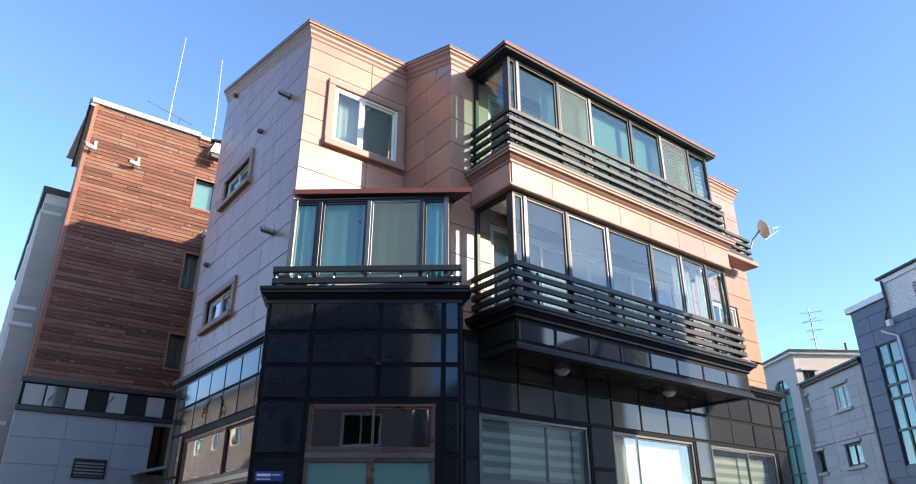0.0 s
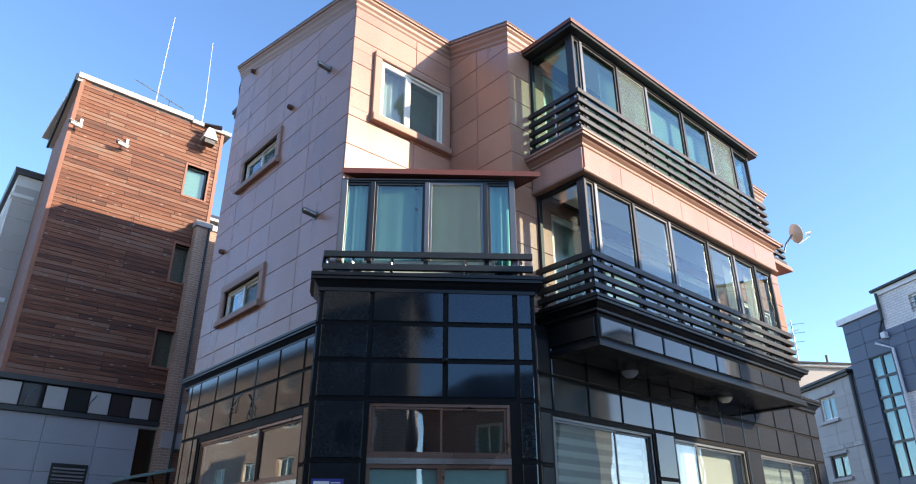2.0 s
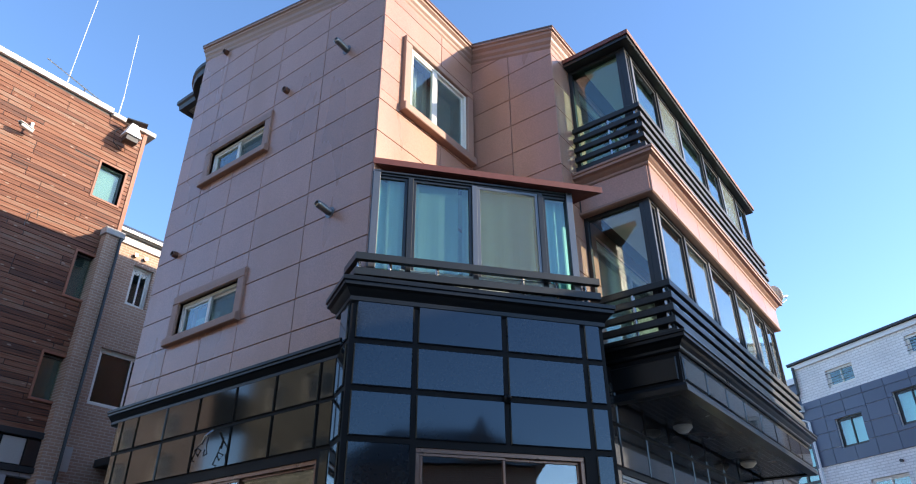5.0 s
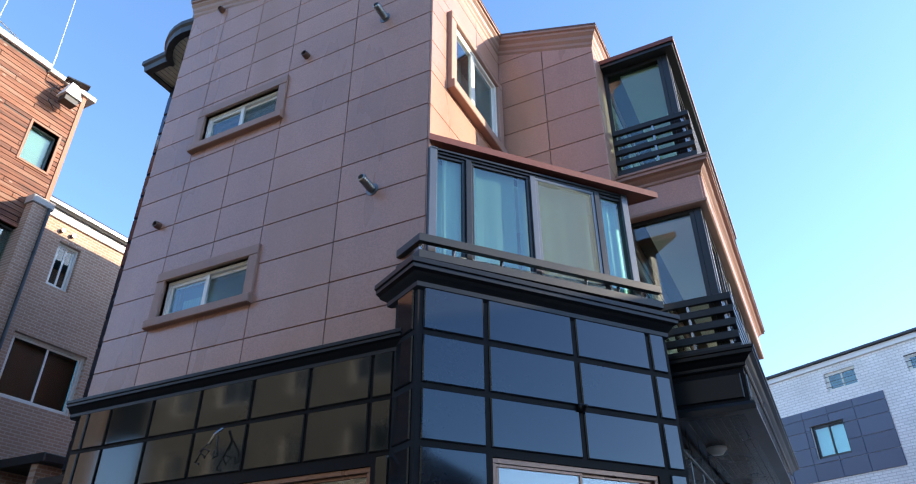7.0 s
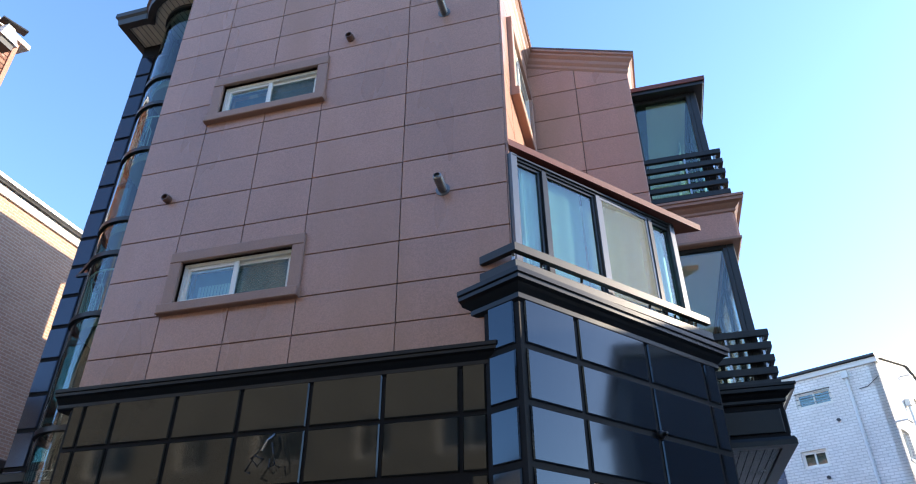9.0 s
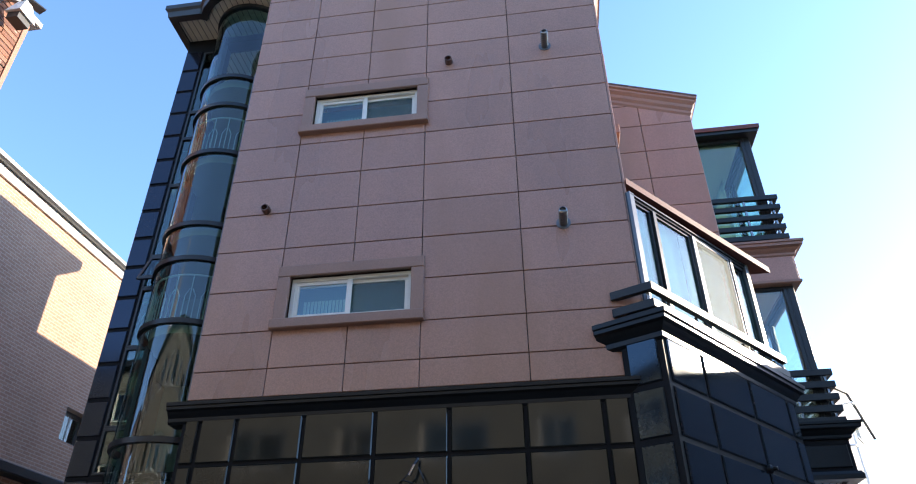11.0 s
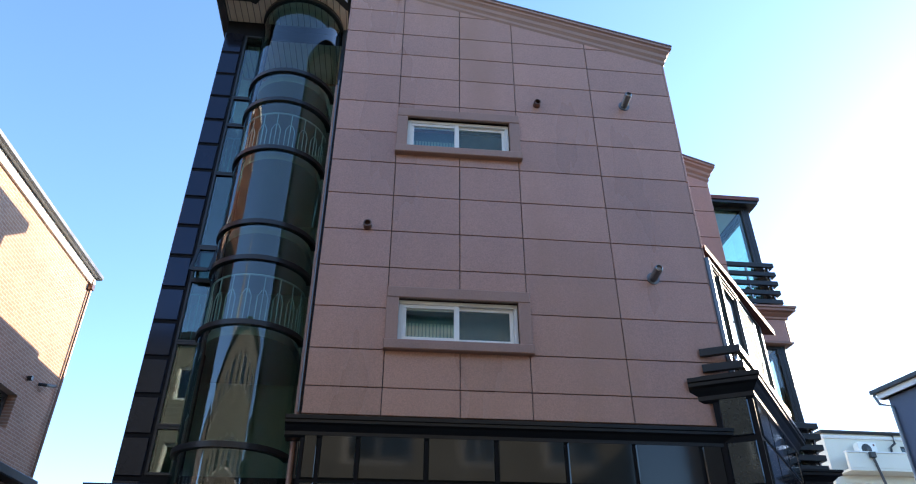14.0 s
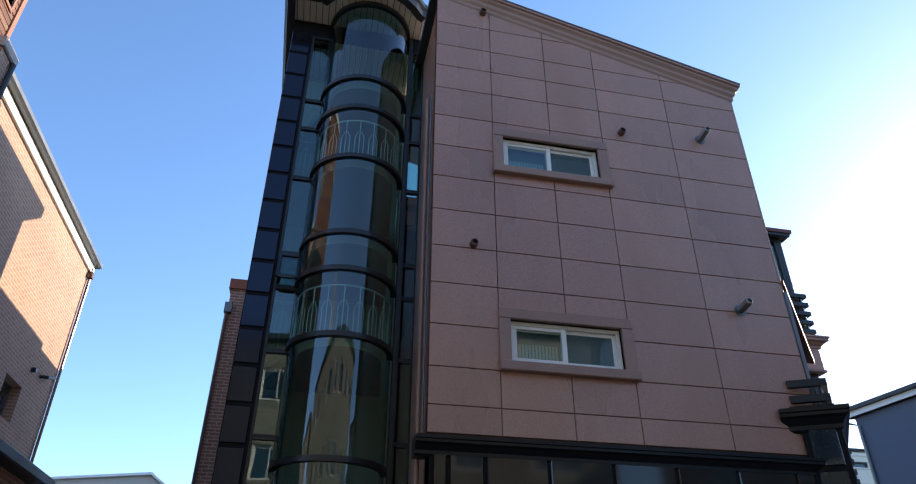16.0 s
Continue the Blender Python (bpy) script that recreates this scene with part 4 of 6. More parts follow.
# curtain and fittings inside the sun room
part("sheer_curtain", wavy(Face((4.36, 10.12), (4.70, 9.83)), 0.42, 5.5, 7.05), CURTAIN, house)
part("sheer_curtain", wavy(Face((5.15, 9.50), (5.90, 8.86)), 0.98, 5.5, 7.05, 0.006, 0.25), CURTAIN, house)
part("sheer_curtain", wavy(Face((4.62, 9.93), (5.10, 9.52)), 0.63, 5.5, 7.05, 0.005, 0.3), SHEER, house)
part("sheer_curtain", wavy(Face((6.0, 8.80), (6.3, 8.55)), 0.35, 5.5, 7.05), TEAL, house)
part("sun_room_wall", one(Face((4.3, 10.20), (6.4, 10.20)), 0, 2.08, 5.47, 7.05, 0, 0.01, 0), PALE_GREEN, house)
part("sun_room_sill", one(Face((4.45, 9.92), (6.0, 8.6)), 0, 2.0, 5.47, 5.70, -0.03, 0, 0), PALE_GREEN, house)
bm = bmesh.new()
lo = [bm.verts.new(p) for p in ((4.25, 10.15, 7.10), (6.2, 8.5, 7.07), (6.4, 8.7, 7.07), (6.4, 10.18, 7.10))]
bm.faces.new(lo)
part("sun_room_ceiling", bm, WHITE_PVC, house)

# ---- round glazed stair tower ----
TX, TY, TR = 5.68, 16.17, 0.69
tw = Face((5.67, 17.53), (5.67, NY))
tower_holes = [(0.36, 0.70, 4.5, 12.2), (2.13, 2.37, 4.5, 12.2), (0.73, 2.11, 4.5, 12.4)]
tower = backing(tw, 0, tw.length, 0, 12.56, tower_holes, 0.25, BLACK_JOINT, house, "stair_tower", None, "round glazed stair tower with black stone edges")
cladding(tw, [-0.02, 0.35], [0.3 + 0.52 * i for i in range(24)], [], 0.045, 0.0, 0.02, TOWER_BLACK, tower, b=0.012)
RINGS = [4.72, 6.28, 7.24, 7.82, 9.15, 10.12, 10.75, 12.5]


def arc(r, z, n=20):
    return [(TX + r * math.cos(a), TY + r * math.sin(a), z) for a in [math.pi * (0.5 + k / n) for k in range(n + 1)]]


for z in RINGS:
    bm = bmesh.new()
    outer, inner = arc(TR + 0.035, 0), arc(TR - 0.05, 0)
    for zz0, zz1 in ((z - 0.035, z + 0.035),):
        o0, o1 = [bm.verts.new((x, y, zz0)) for x, y, _ in outer], [bm.verts.new((x, y, zz1)) for x, y, _ in outer]
        i0, i1 = [bm.verts.new((x, y, zz0)) for x, y, _ in inner], [bm.verts.new((x, y, zz1)) for x, y, _ in inner]
        for k in range(len(outer) - 1):
            bm.faces.new((o0[k], o0[k + 1], o1[k + 1], o1[k]))
            bm.faces.new((i0[k], i1[k], i1[k + 1], i0[k + 1]))
            bm.faces.new((o1[k], o1[k + 1], i1[k + 1], i1[k]))
            bm.faces.new((o0[k], i0[k], i0[k + 1], o0[k + 1]))
    part("ring", bm, ALU, tower, smooth=True)
for z0, z1 in zip([3.0] + RINGS, RINGS):
    bm = bmesh.new()
    a0, a1 = [bm.verts.new(p) for p in arc(TR, z0 + .03)], [bm.verts.new(p) for p in arc(TR, z1 - .03)]
    for k in range(len(a0) - 1):
        bm.faces.new((a0[k], a0[k + 1], a1[k + 1], a1[k]))
    part("curved_pane", bm, GLASS_TOWER, tower, smooth=True)
for s in (0.73, 2.11):
    part("jamb", one(tw, s - .03, s + .03, 0, 12.5, -0.06, 0.05), ALU, tower)
for a, c in ((0.36, 0.70), (2.13, 2.37)):
    for z0, z1 in ((4.5, 5.1), (5.1, 6.25), (6.25, 7.2), (7.2, 7.75), (7.75, 9.1), (9.1, 10.1), (10.1, 10.7), (10.7, 12.2)):
        bm = bmesh.new()
        ring_frame(bm, tw, a, c, z0, z1, 0.035, -0.05, 0.015)
        fr = part("strip_window", bm, ALU, tower)
        part("strip_pane", one(tw, a + .03, c - .03, z0 + .03, z1 - .03, -0.02, -0.014, 0), GLASS_TOWER, tower)
bm = bmesh.new()
hinge, foot = 7.72, 7.26
for a, c in ((0.38, 0.42), (0.64, 0.68)):
    lo = [bm.verts.new(tw.at(s_, z_, d_)) for s_, z_, d_ in ((a, hinge, 0.02), (c, hinge, 0.02), (c, foot, 0.22), (a, foot, 0.22))]
    hi = [bm.verts.new(v.co + Vector((0.03, 0, -0.012))) for v in lo]
    bm.faces.new(lo[::-1]), bm.faces.new(hi)
    for i in range(4):
        bm.faces.new((lo[i], lo[(i + 1) % 4], hi[(i + 1) % 4], hi[i]))
slab(bm, tw, 0.42, 0.64, foot - 0.02, foot + 0.03, 0.19, 0.235, 0)
slab(bm, tw, 0.42, 0.64, hinge - 0.03, hinge + 0.02, 0.0, 0.04, 0)
awning = part("awning_sash", bm, ALU, tower, "small awning sash propped open")
bm = bmesh.new()
bm.faces.new([bm.verts.new(tw.at(s_, z_, d_)) for s_, z_, d_ in ((0.42, hinge, 0.01), (0.64, hinge, 0.01), (0.64, foot, 0.20), (0.42, foot, 0.20))])
part("awning_pane", bm, GLASS_TOWER, awning)
# stairs behind the glass: landings and a pale railing with arches
for z in (6.28, 7.82, 9.15, 10.75):
    bm = bmesh.new()
    pts = [(x, y) for x, y, _ in arc(TR - 0.12, 0)] + [(7.0, NY + .3), (7.0, 17.4)]
    lo, hi = [bm.verts.new((x, y, z - .12)) for x, y in pts], [bm.verts.new((x, y, z + .02)) for x, y in pts]
    bm.faces.new(hi), bm.faces.new(lo[::-1])
    for i in range(len(pts)):
        j = (i + 1) % len(pts)
        bm.faces.new((lo[i], lo[j], hi[j], hi[i]))
    part("landing", bm, PLASTER, tower)
for z in (6.3, 9.17):
    rr = TR - 0.045
    rail = bar("stair_handrail", arc(rr, z + 0.70, 18), 0.014, WHITE_PAINT, tower, "pale stair railing behind the glass", 6)
    for k in range(9):
        a0 = 95 + 19 * k
        at = [(TX + rr * math.cos(radians(a)), TY + rr * math.sin(radians(a))) for a in (a0, a0 + 4, a0 + 8, a0 + 12)]
        bar("stair_bow", [(*at[0], z), (*at[0], z + 0.38), (*at[1], z + 0.48), (*at[2], z + 0.48), (*at[3], z + 0.38), (*at[3], z)], 0.008, WHITE_PAINT, tower, sides=5)
        mid = (TX + rr * math.cos(radians(a0 + 6)), TY + rr * math.sin(radians(a0 + 6)))
        bar("stair_baluster", [(*mid, z), (*mid, z + 0.70)], 0.008, WHITE_PAINT, tower, sides=5)
    for a, c in ((0.40, 0.66),):
        p = [tw.at(s_, z + h_, -0.06) for s_, h_ in ((a, 0.70), (c, 0.70))]
        bar("strip_rail", p, 0.010, WHITE_PAINT, tower, sides=5)
        m_ = (a + c) / 2
        bar("strip_bow", [tw.at(m_ - .07, z + .12, -.06), tw.at(m_ - .08, z + .45, -.06), tw.at(m_ - .03, z + .55, -.06), tw.at(m_ + .03, z + .55, -.06), tw.at(m_ + .08, z + .45, -.06), tw.at(m_ + .07, z + .12, -.06)], 0.007, WHITE_PAINT, tower, sides=5)
        bar("strip_baluster", [tw.at(m_, z, -.06), tw.at(m_, z + .7, -.06)], 0.007, WHITE_PAINT, tower, sides=5)
part("stair_wall", one(Face((7.0, 17.5), (7.0, NY)), 0, 2.3, 0, 12.4, -0.1, 0, 0), PLASTER, tower)
part("stair_wall", one(Face((7.02, 15.24), (5.80, 15.24)), 0, 1.22, 11.4, 12.54, 0.0, 0.06, 0), PLASTER, tower)
part("tower_ledge", one(tw, -0.25, tw.length, 4.22, 4.36, -0.2, 0.22, 0.02), BLACK_TRIM, tower)
# eaves of the tower: a dark fascia with a slatted soffit
bm = bmesh.new()
out = [(5.15, 15.25)] + [(TX + 1.02 * math.cos(a), TY + 1.02 * math.sin(a)) for a in [math.radians(235 - 11 * k) for k in range(11)]] + [(5.07, 17.05), (5.07, 17.62), (9.6, 17.74)]
path = [(x, y, 12.55) for x, y in out[::-1]]
sweep(bm, path, [(0.0, -0.02), (0.03, -0.02), (0.05, 0.10), (0.09, 0.14), (0.09, 0.24), (-0.1, 0.24), (-0.1, -0.02)])
part("eaves_fascia", bm, ROOF_DARK, tower, "dark curved eaves fascia")
bm = bmesh.new()
pts = out + [(9.6, 15.25)]
lo, hi = [bm.verts.new((x, y, 12.565)) for x, y in pts], [bm.verts.new((x, y, 12.60)) for x, y in pts]
bm.faces.new(hi), bm.faces.new(lo[::-1])
for i in range(len(pts)):
    j = (i + 1) % len(pts)
    bm.faces.new((lo[i], lo[j], hi[j], hi[i]))
part("eaves_soffit", bm, SOFFIT_PALE, tower, "pale slatted eaves soffit")
bar("drain_pipe", [(4.38, 15.27, 9.9), (4.38, 15.27, 3.0)], 0.03, GRANITE_TRIM, house, "thin painted drain pipe")
bar("conduit", [(4.25, 15.24, 9.9), (4.25, 15.24, 4.9)], 0.012, ALU_PALE, house)

# ---- vents, flues ----
for y, z in ((12.31, 9.61), (14.65, 7.32), (14.45, 11.75)):
    bm = bmesh.new()
    lathe(bm, (WX - 0.03, y, z), (-1, 0, 0), [(-0.02, 0.055), (0.04, 0.055), (0.09, 0.05), (0.09, 0.04), (0.02, 0.035)], 16)
    v = part("wall_vent", bm, BRONZE, None, smooth=True)
    tagged(v, "small brown round vent cap on the granite wall", "vent", "vents on the side wall")
for y, z in ((10.96, 9.72), (10.96, 6.76)):
    fl = thing("boiler_flue", (WX - 0.03, y, z), "ribbed stainless steel boiler flue on the granite wall", "flue", "flues on the side wall")
    d = Vector((-1, 0, 0.12))
    bm = bmesh.new()
    prof = [(0.0, 0.05)]
    for k in range(7):
        prof += [(0.02 + 0.03 * k, 0.05), (0.03 + 0.03 * k, 0.056), (0.04 + 0.03 * k, 0.05)]
    prof += [(0.24, 0.05), (0.25, 0.035), (0.22, 0.03)]
    lathe(bm, (WX - 0.03, y, z), d, prof, 16)
    part("pipe", bm, FLUE_STEEL, fl, smooth=True)
    bm = bmesh.new()
    lathe(bm, (WX - 0.03, y, z), (-1, 0, 0), [(0.0, 0.085), (0.008, 0.085), (0.012, 0.05)], 16)
    part("collar", bm, ALU_PALE, fl, smooth=True)
for x in (8.46, 11.4):
    bm = bmesh.new()
    lathe(bm, (x, 8.17, 4.36), (0, 0, -1), [(0, 0.13), (0.03, 0.13), (0.05, 0.11), (0.09, 0.07), (0.10, 0.0)], 20)
    tagged(part("ceiling_light", bm, WHITE_PVC, None, smooth=True), "round white dome light under the balcony", "ceiling light", "lights under the balcony")

# ---- wood-clad house ----
wh = thing("wood_clad_house", (4, 24, 0), "tall house clad in weathered red cedar over grey stone", "house")
wf = Face((1.85, 21.7), (6.22, 21.7))
wl = Face((2.15, 26.3), (1.85, 21.7))
wood_holes = [(3.42, 4.10, 11.85, 12.92), (3.5, 4.15, 9.0, 10.2), (3.45, 4.25, 6.45, 7.5)]
wfw = backing(wf, 0, wf.length, 5.7, 14.5, wood_holes, 0.25, ROOF_DARK, wh, "wall", None, "weathered red cedar cladding")
backing(wl, 0, wl.length, 0, 14.5, [], 0.25, WOOD, wh, "wall")
part("wall", one(Face((6.22, 21.96), (6.22, 30)), 0, 8.0, 0, 14.5, -0.25, 0, 0), WOOD, wh)
random.seed(7)
z = 5.72
while z < 14.4:
    cuts, s = [0.02], random.choice((0.9, 1.4, 1.8, 2.2))
    while s < wf.length - 0.4:
        cuts.append(s)
        s += random.choice((1.8, 2.4, 2.4, 3.0))
    cuts.append(wf.length - 0.05)
    cladding(wf, cuts, [z, z + 0.128], wood_holes, 0.016, 0.0, 0.022 + random.uniform(0, 0.004), WOOD, wfw, "plank", b=0.003, least=0.03)
    z += 0.128
for h in wood_holes:
    bm = bmesh.new()
    ring_frame(bm, wf, h[0] - .06, h[1] + .06, h[2] - .06, h[3] + .06, 0.06, -0.2, 0.05)
    win = part("window", bm, WOOD_TRIM, wh, "narrow window in a cedar frame")
    bm = bmesh.new()
    ring_frame(bm, wf, h[0], h[1], h[2], h[3], 0.05, -0.16, -0.10)
    part("frame", bm, ALU_PALE, win)
    part("pane", one(wf, h[0] + .05, h[1] - .05, h[2] + .05, h[3] - .05, -0.14, -0.134, 0), GLASS, win)
    # pale sheet for the lit top window, dark sheets for unlit rooms below
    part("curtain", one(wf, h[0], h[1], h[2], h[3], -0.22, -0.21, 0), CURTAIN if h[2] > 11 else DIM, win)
part("corner_board", one(wf, -0.03, 0.08, 5.7, 14.5, 0.0, 0.05), WOOD_TRIM, wh)
part("corner_board", one(wf, wf.length - .08, wf.length + 0.03, 5.7, 14.5, 0.0, 0.05), WOOD_TRIM, wh)
bm = bmesh.new()
slab(bm, wf, -0.125, 3.3, 14.5, 14.66, -4.3, 0.10, 0.01)
part("parapet_flashing", bm, WHITE_PAINT, wh, "white metal parapet flashing")
part("eaves", one(wf, 3.3, wf.length + .24, 14.42, 14.56, -6, 0.12, 0.01), STONE_PALE, wh)
part("eaves_fascia", one(wl, 0, wl.length + .08, 14.36, 14.60, 0.12, 0.19, 0.01), ROOF_DARK, wh)
part("eaves_soffit", one(wl, 0, wl.length + .06, 14.38, 14.44, 0.0, 0.12, 0), WHITE_PAINT, wh)
band = backing(wf, -0.05, wf.length, 4.85, 5.7, [], 0.2, BLACK_JOINT, wh, "base_band", None, "band of black and white stone squares", d=0.03)
for i in range(9):
    cladding(wf, [0.02 + 0.52 * i, 0.52 + 0.52 * i], [4.98, 5.55], [], 0.02, 0.03, 0.05, STONE_PALE if i % 2 == 0 else BLACK, band)
part("string_course", one(wf, -0.1, wf.length, 5.58, 5.72, 0.0, 0.10), ROOF_DARK, wh)
part("string_course", one(wf, -0.1, wf.length, 4.84, 4.96, 0.0, 0.10), ROOF_DARK, wh)
base = backing(wf, -0.05, wf.length, 0, 4.85, [(3.45, 4.3, 3.4, 4.75)], 0.2, STONE_GREY, wh, "base_wall", None, "grey stone base")
cladding(wf, [-0.05, 1.2, 2.45, 3.7, wf.length], [0, 0.7, 1.4, 2.1, 2.8, 3.5, 4.17, 4.84], [(3.45, 4.3, 3.4, 4.75)], 0.012, 0, 0.03, STONE_GREY, base)
part("dark_window", one(wf, 3.45, 4.3, 3.4, 4.75, -0.15, -0.1, 0), GLASS_DARK, wh)

# ---- brown brick house behind ----
bh = thing("brown_brick_house", (10, 27, 0), "brown brick house with a pale eaves board", "house")
bf = Face((6.2, 22.6), (14.45, 22.6))
bholes = [(1.05, 1.65, 9.75, 10.95), (0.75, 2.65, 6.9, 8.4), (5.55, 6.5, 6.95, 7.72)]
backing(bf, 0, bf.length, 0, 11.45, bholes, 0.3, BRICK_TAN, bh, "wall", None, "brown brick wall with pale joints")
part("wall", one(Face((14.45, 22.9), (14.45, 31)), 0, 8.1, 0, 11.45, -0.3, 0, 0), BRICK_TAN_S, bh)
part("eaves_board", one(bf, -0.05, bf.length + .12, 11.45, 11.68, -0.3, 0.06), WHITE_PAINT, bh)
bm = bmesh.new()
sweep(bm, [(6.1, 22.6, 11.68), (14.45, 22.6, 11.68), (14.45, 31, 11.68)], [(0.05, 0.0), (0.16, 0.0), (0.20, 0.05), (0.20, 0.14), (0.17, 0.14), (0.17, 0.06), (-0.3, 0.5), (-8, 3.0), (-8, 2.9)])
part("gutter", bm, ALU_PALE, bh, "grey metal eaves gutter")
for h, k in zip(bholes, ((0.5,), (0.5,), (0.5,))):
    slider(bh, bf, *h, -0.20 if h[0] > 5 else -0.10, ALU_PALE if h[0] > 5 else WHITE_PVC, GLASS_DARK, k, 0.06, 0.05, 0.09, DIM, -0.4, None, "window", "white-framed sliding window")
bar("down_pipe", [(14.40, 22.54, 11.6), (14.40, 22.54, 0)], 0.035, BRONZE, bh)
part("rain_head", one(bf, 8.10, 8.26, 11.28, 11.44, 0.01, 0.13), BRONZE, bh)
bar("waste_pipe", [(13.45, 22.6, 8.25), (13.5, 22.45, 8.25), (13.95, 22.45, 8.38)], 0.04, ALU, bh)
bar("waste_pipe", [(12.9, 22.6, 8.2), (12.9, 22.5, 8.2)], 0.06, ALU, bh)
for xx in (7.2, 7.5):
    bar("wall_vent", [(xx, 22.6, 11.2), (xx, 22.5, 11.2)], 0.06, BRONZE, bh)
part("pier", one(Face((6.02, 22.0), (6.45, 22.0)), 0, 0.43, 0, 11.2, -0.59, 0, 0), BRICK_TAN, bh, "brown brick pier")
part("pier_cap", one(Face((5.97, 21.95), (6.52, 21.95)), 0, 0.55, 11.2, 11.4, -0.64, 0, 0.02), STONE_PALE, bh)
bar("down_pipe", [(6.41, 21.95, 11.2), (6.41, 21.95, 0)], 0.042, ROOF_DARK, bh)
for zz in (2.5, 5.0, 7.5, 10.0):
    bar("pipe_clip", [(6.41, 21.95, zz - .03), (6.41, 21.95, zz + .03)], 0.05, ALU, bh)
part("pier_base", one(Face((6.05, 21.97), (6.85, 21.97)), 0, 0.8, 4.4, 4.86, -0.62, 0, 0.02), STONE_PALE, bh)

part("lean_to_roof", one(Face((7.5, 21.0), (11.45, 21.0)), 0, 3.95, 5.42, 5.60, -1.58, 0.0, 0.02), ROOF_DARK, bh, "dark metal roof of a lean-to")
part("lean_to_wall", one(Face((7.6, 21.3), (11.3, 21.3)), 0, 3.7, 0, 5.42, -0.2, 0.0, 0), BRICK_TAN, bh)

# ---- blue and white brick house ----
bw = thing("white_brick_house", (32, 6, 0), "white brick house with blue-grey stone panels", "house")
P0, P1 = Vector((29.4, 10.2)), Vector((25.0, 2.4))
ud = (P1 - P0).normalized()
PE = P0 + ud * 10.65
wbf = Face(P0, PE)
holes_w = [(1.28, 2.49, 10.15, 10.85), (4.75, 5.95, 10.35, 11.05), (7.67, 8.95, 10.25, 10.85), (7.35, 8.26, 8.15, 8.75), (1.16, 2.32, 7.85, 8.95), (3.7, 5.0, 8.1, 9.3), (0.6, 1.2, 5.2, 6.5), (1.9, 3.4, 5.0, 6.6)]
bwall = backing(wbf, -0.15, wbf.length, 0, 11.3, holes_w, 0.25, BRICK_WHITE, bw, "wall", None, "white brick wall")
cladding(wbf, [-0.15, 0.75, 1.7, 2.6, 3.5, 4.5, 5.5, 6.65], [7.35, 7.95, 8.55, 9.15, 9.6, 9.9], holes_w, 0.015, 0.0, 0.04, BLUE_PANEL, bwall)
wend = Face(PE, PE + Vector((ud.y, -ud.x)) * -9.2)
end_holes = [(0.4, 1.35, 8.0, 9.05), (2.85, 3.7, 8.45, 9.1), (4.1, 5.15, 10.45, 11.0), (0.5, 1.5, 4.9, 6.2)]


def gable_z(s_):
    return 11.46 + 0.2 * min(s_, 9.2 - s_)


for a_, c_ in ((0, 4.6), (4.6, 9.2)):
    backing(wend, a_, c_, 0, 12.6, end_holes, 0.25, BRICK_WHITE_S, bw, "wall", gable_z, "sunlit white brick gable wall")
bm = bmesh.new()
poly_slab(bm, wend, [(-0.1, gable_z(0) + 0.02), (4.6, gable_z(4.6) + 0.04), (4.6, gable_z(4.6) + 0.14), (-0.1, gable_z(0) + 0.12)], -11.0, 0.10, 0)
poly_slab(bm, wend, [(4.6, gable_z(4.6) + 0.04), (9.3, gable_z(9.2) + 0.02), (9.3, gable_z(9.2) + 0.12), (4.6, gable_z(4.6) + 0.14)], -11.0, 0.10, 0)
part("roof", bm, ROOF_DARK, bw, "dark pitched metal roof")
for h in end_holes:
    slider(bw, wend, *h, -0.10, WHITE_PVC, GLASS_DARK, (0.5,), 0.06, 0.05, 0.09, DIM, -0.24, None, "window", "white-framed window in the sunlit gable")
    part("sill", one(wend, h[0] - .05, h[1] + .05, h[2] - .08, h[2], -0.1, 0.05), BRICK_WHITE_S, bw)
bar("down_pipe", [wend.at(2.45, 10.3, 0.10), wend.at(2.45, 0, 0.10)], 0.05, WHITE_PAINT, bw)
part("rain_head", one(wend, 2.34, 2.56, 10.25, 10.5, 0.02, 0.2), WHITE_PAINT, bw)
bar("wall_pipe", [wend.at(0.15, 9.2, 0.0), wend.at(0.15, 9.2, 0.35), wend.at(0.6, 9.2, 0.38)], 0.04, WHITE_PAINT, bw)
bar("wall_pipe", [wend.at(3.2, 11.6, 0.0), wend.at(3.2, 11.6, 0.3), wend.at(3.6, 11.64, 0.3)], 0.04, WHITE_PAINT, bw)
bar("slack_cable", [wbf.at(9.9, 10.5, 0.03), wbf.at(10.2, 10.52, 0.03), wbf.at(10.45, 10.68, 0.03), wbf.at(10.62, 10.78, 0.03)], 0.012, CABLE, bw, sides=5)
part("rain_head", one(wbf, -0.28, -0.06, 9.55, 9.80, 0.05, 0.22), WHITE_PAINT, bw)
for s_, z_ in ((8.95, 9.6), (8.1, 7.75), (3.3, 7.0)):
    bar("wall_vent", [wbf.at(s_, z_, 0.0), wbf.at(s_, z_, 0.08)], 0.06, ROOF_DARK, bw)
part("eaves_board", one(wbf, -0.2, wbf.length + .1, 11.3, 11.5, -0.2, 0.08), WHITE_PAINT, bw)
part("roof_edge", one(wbf, -0.3, wbf.length + .10, 11.5, 11.58, -0.3, 0.2), ROOF_DARK, bw)
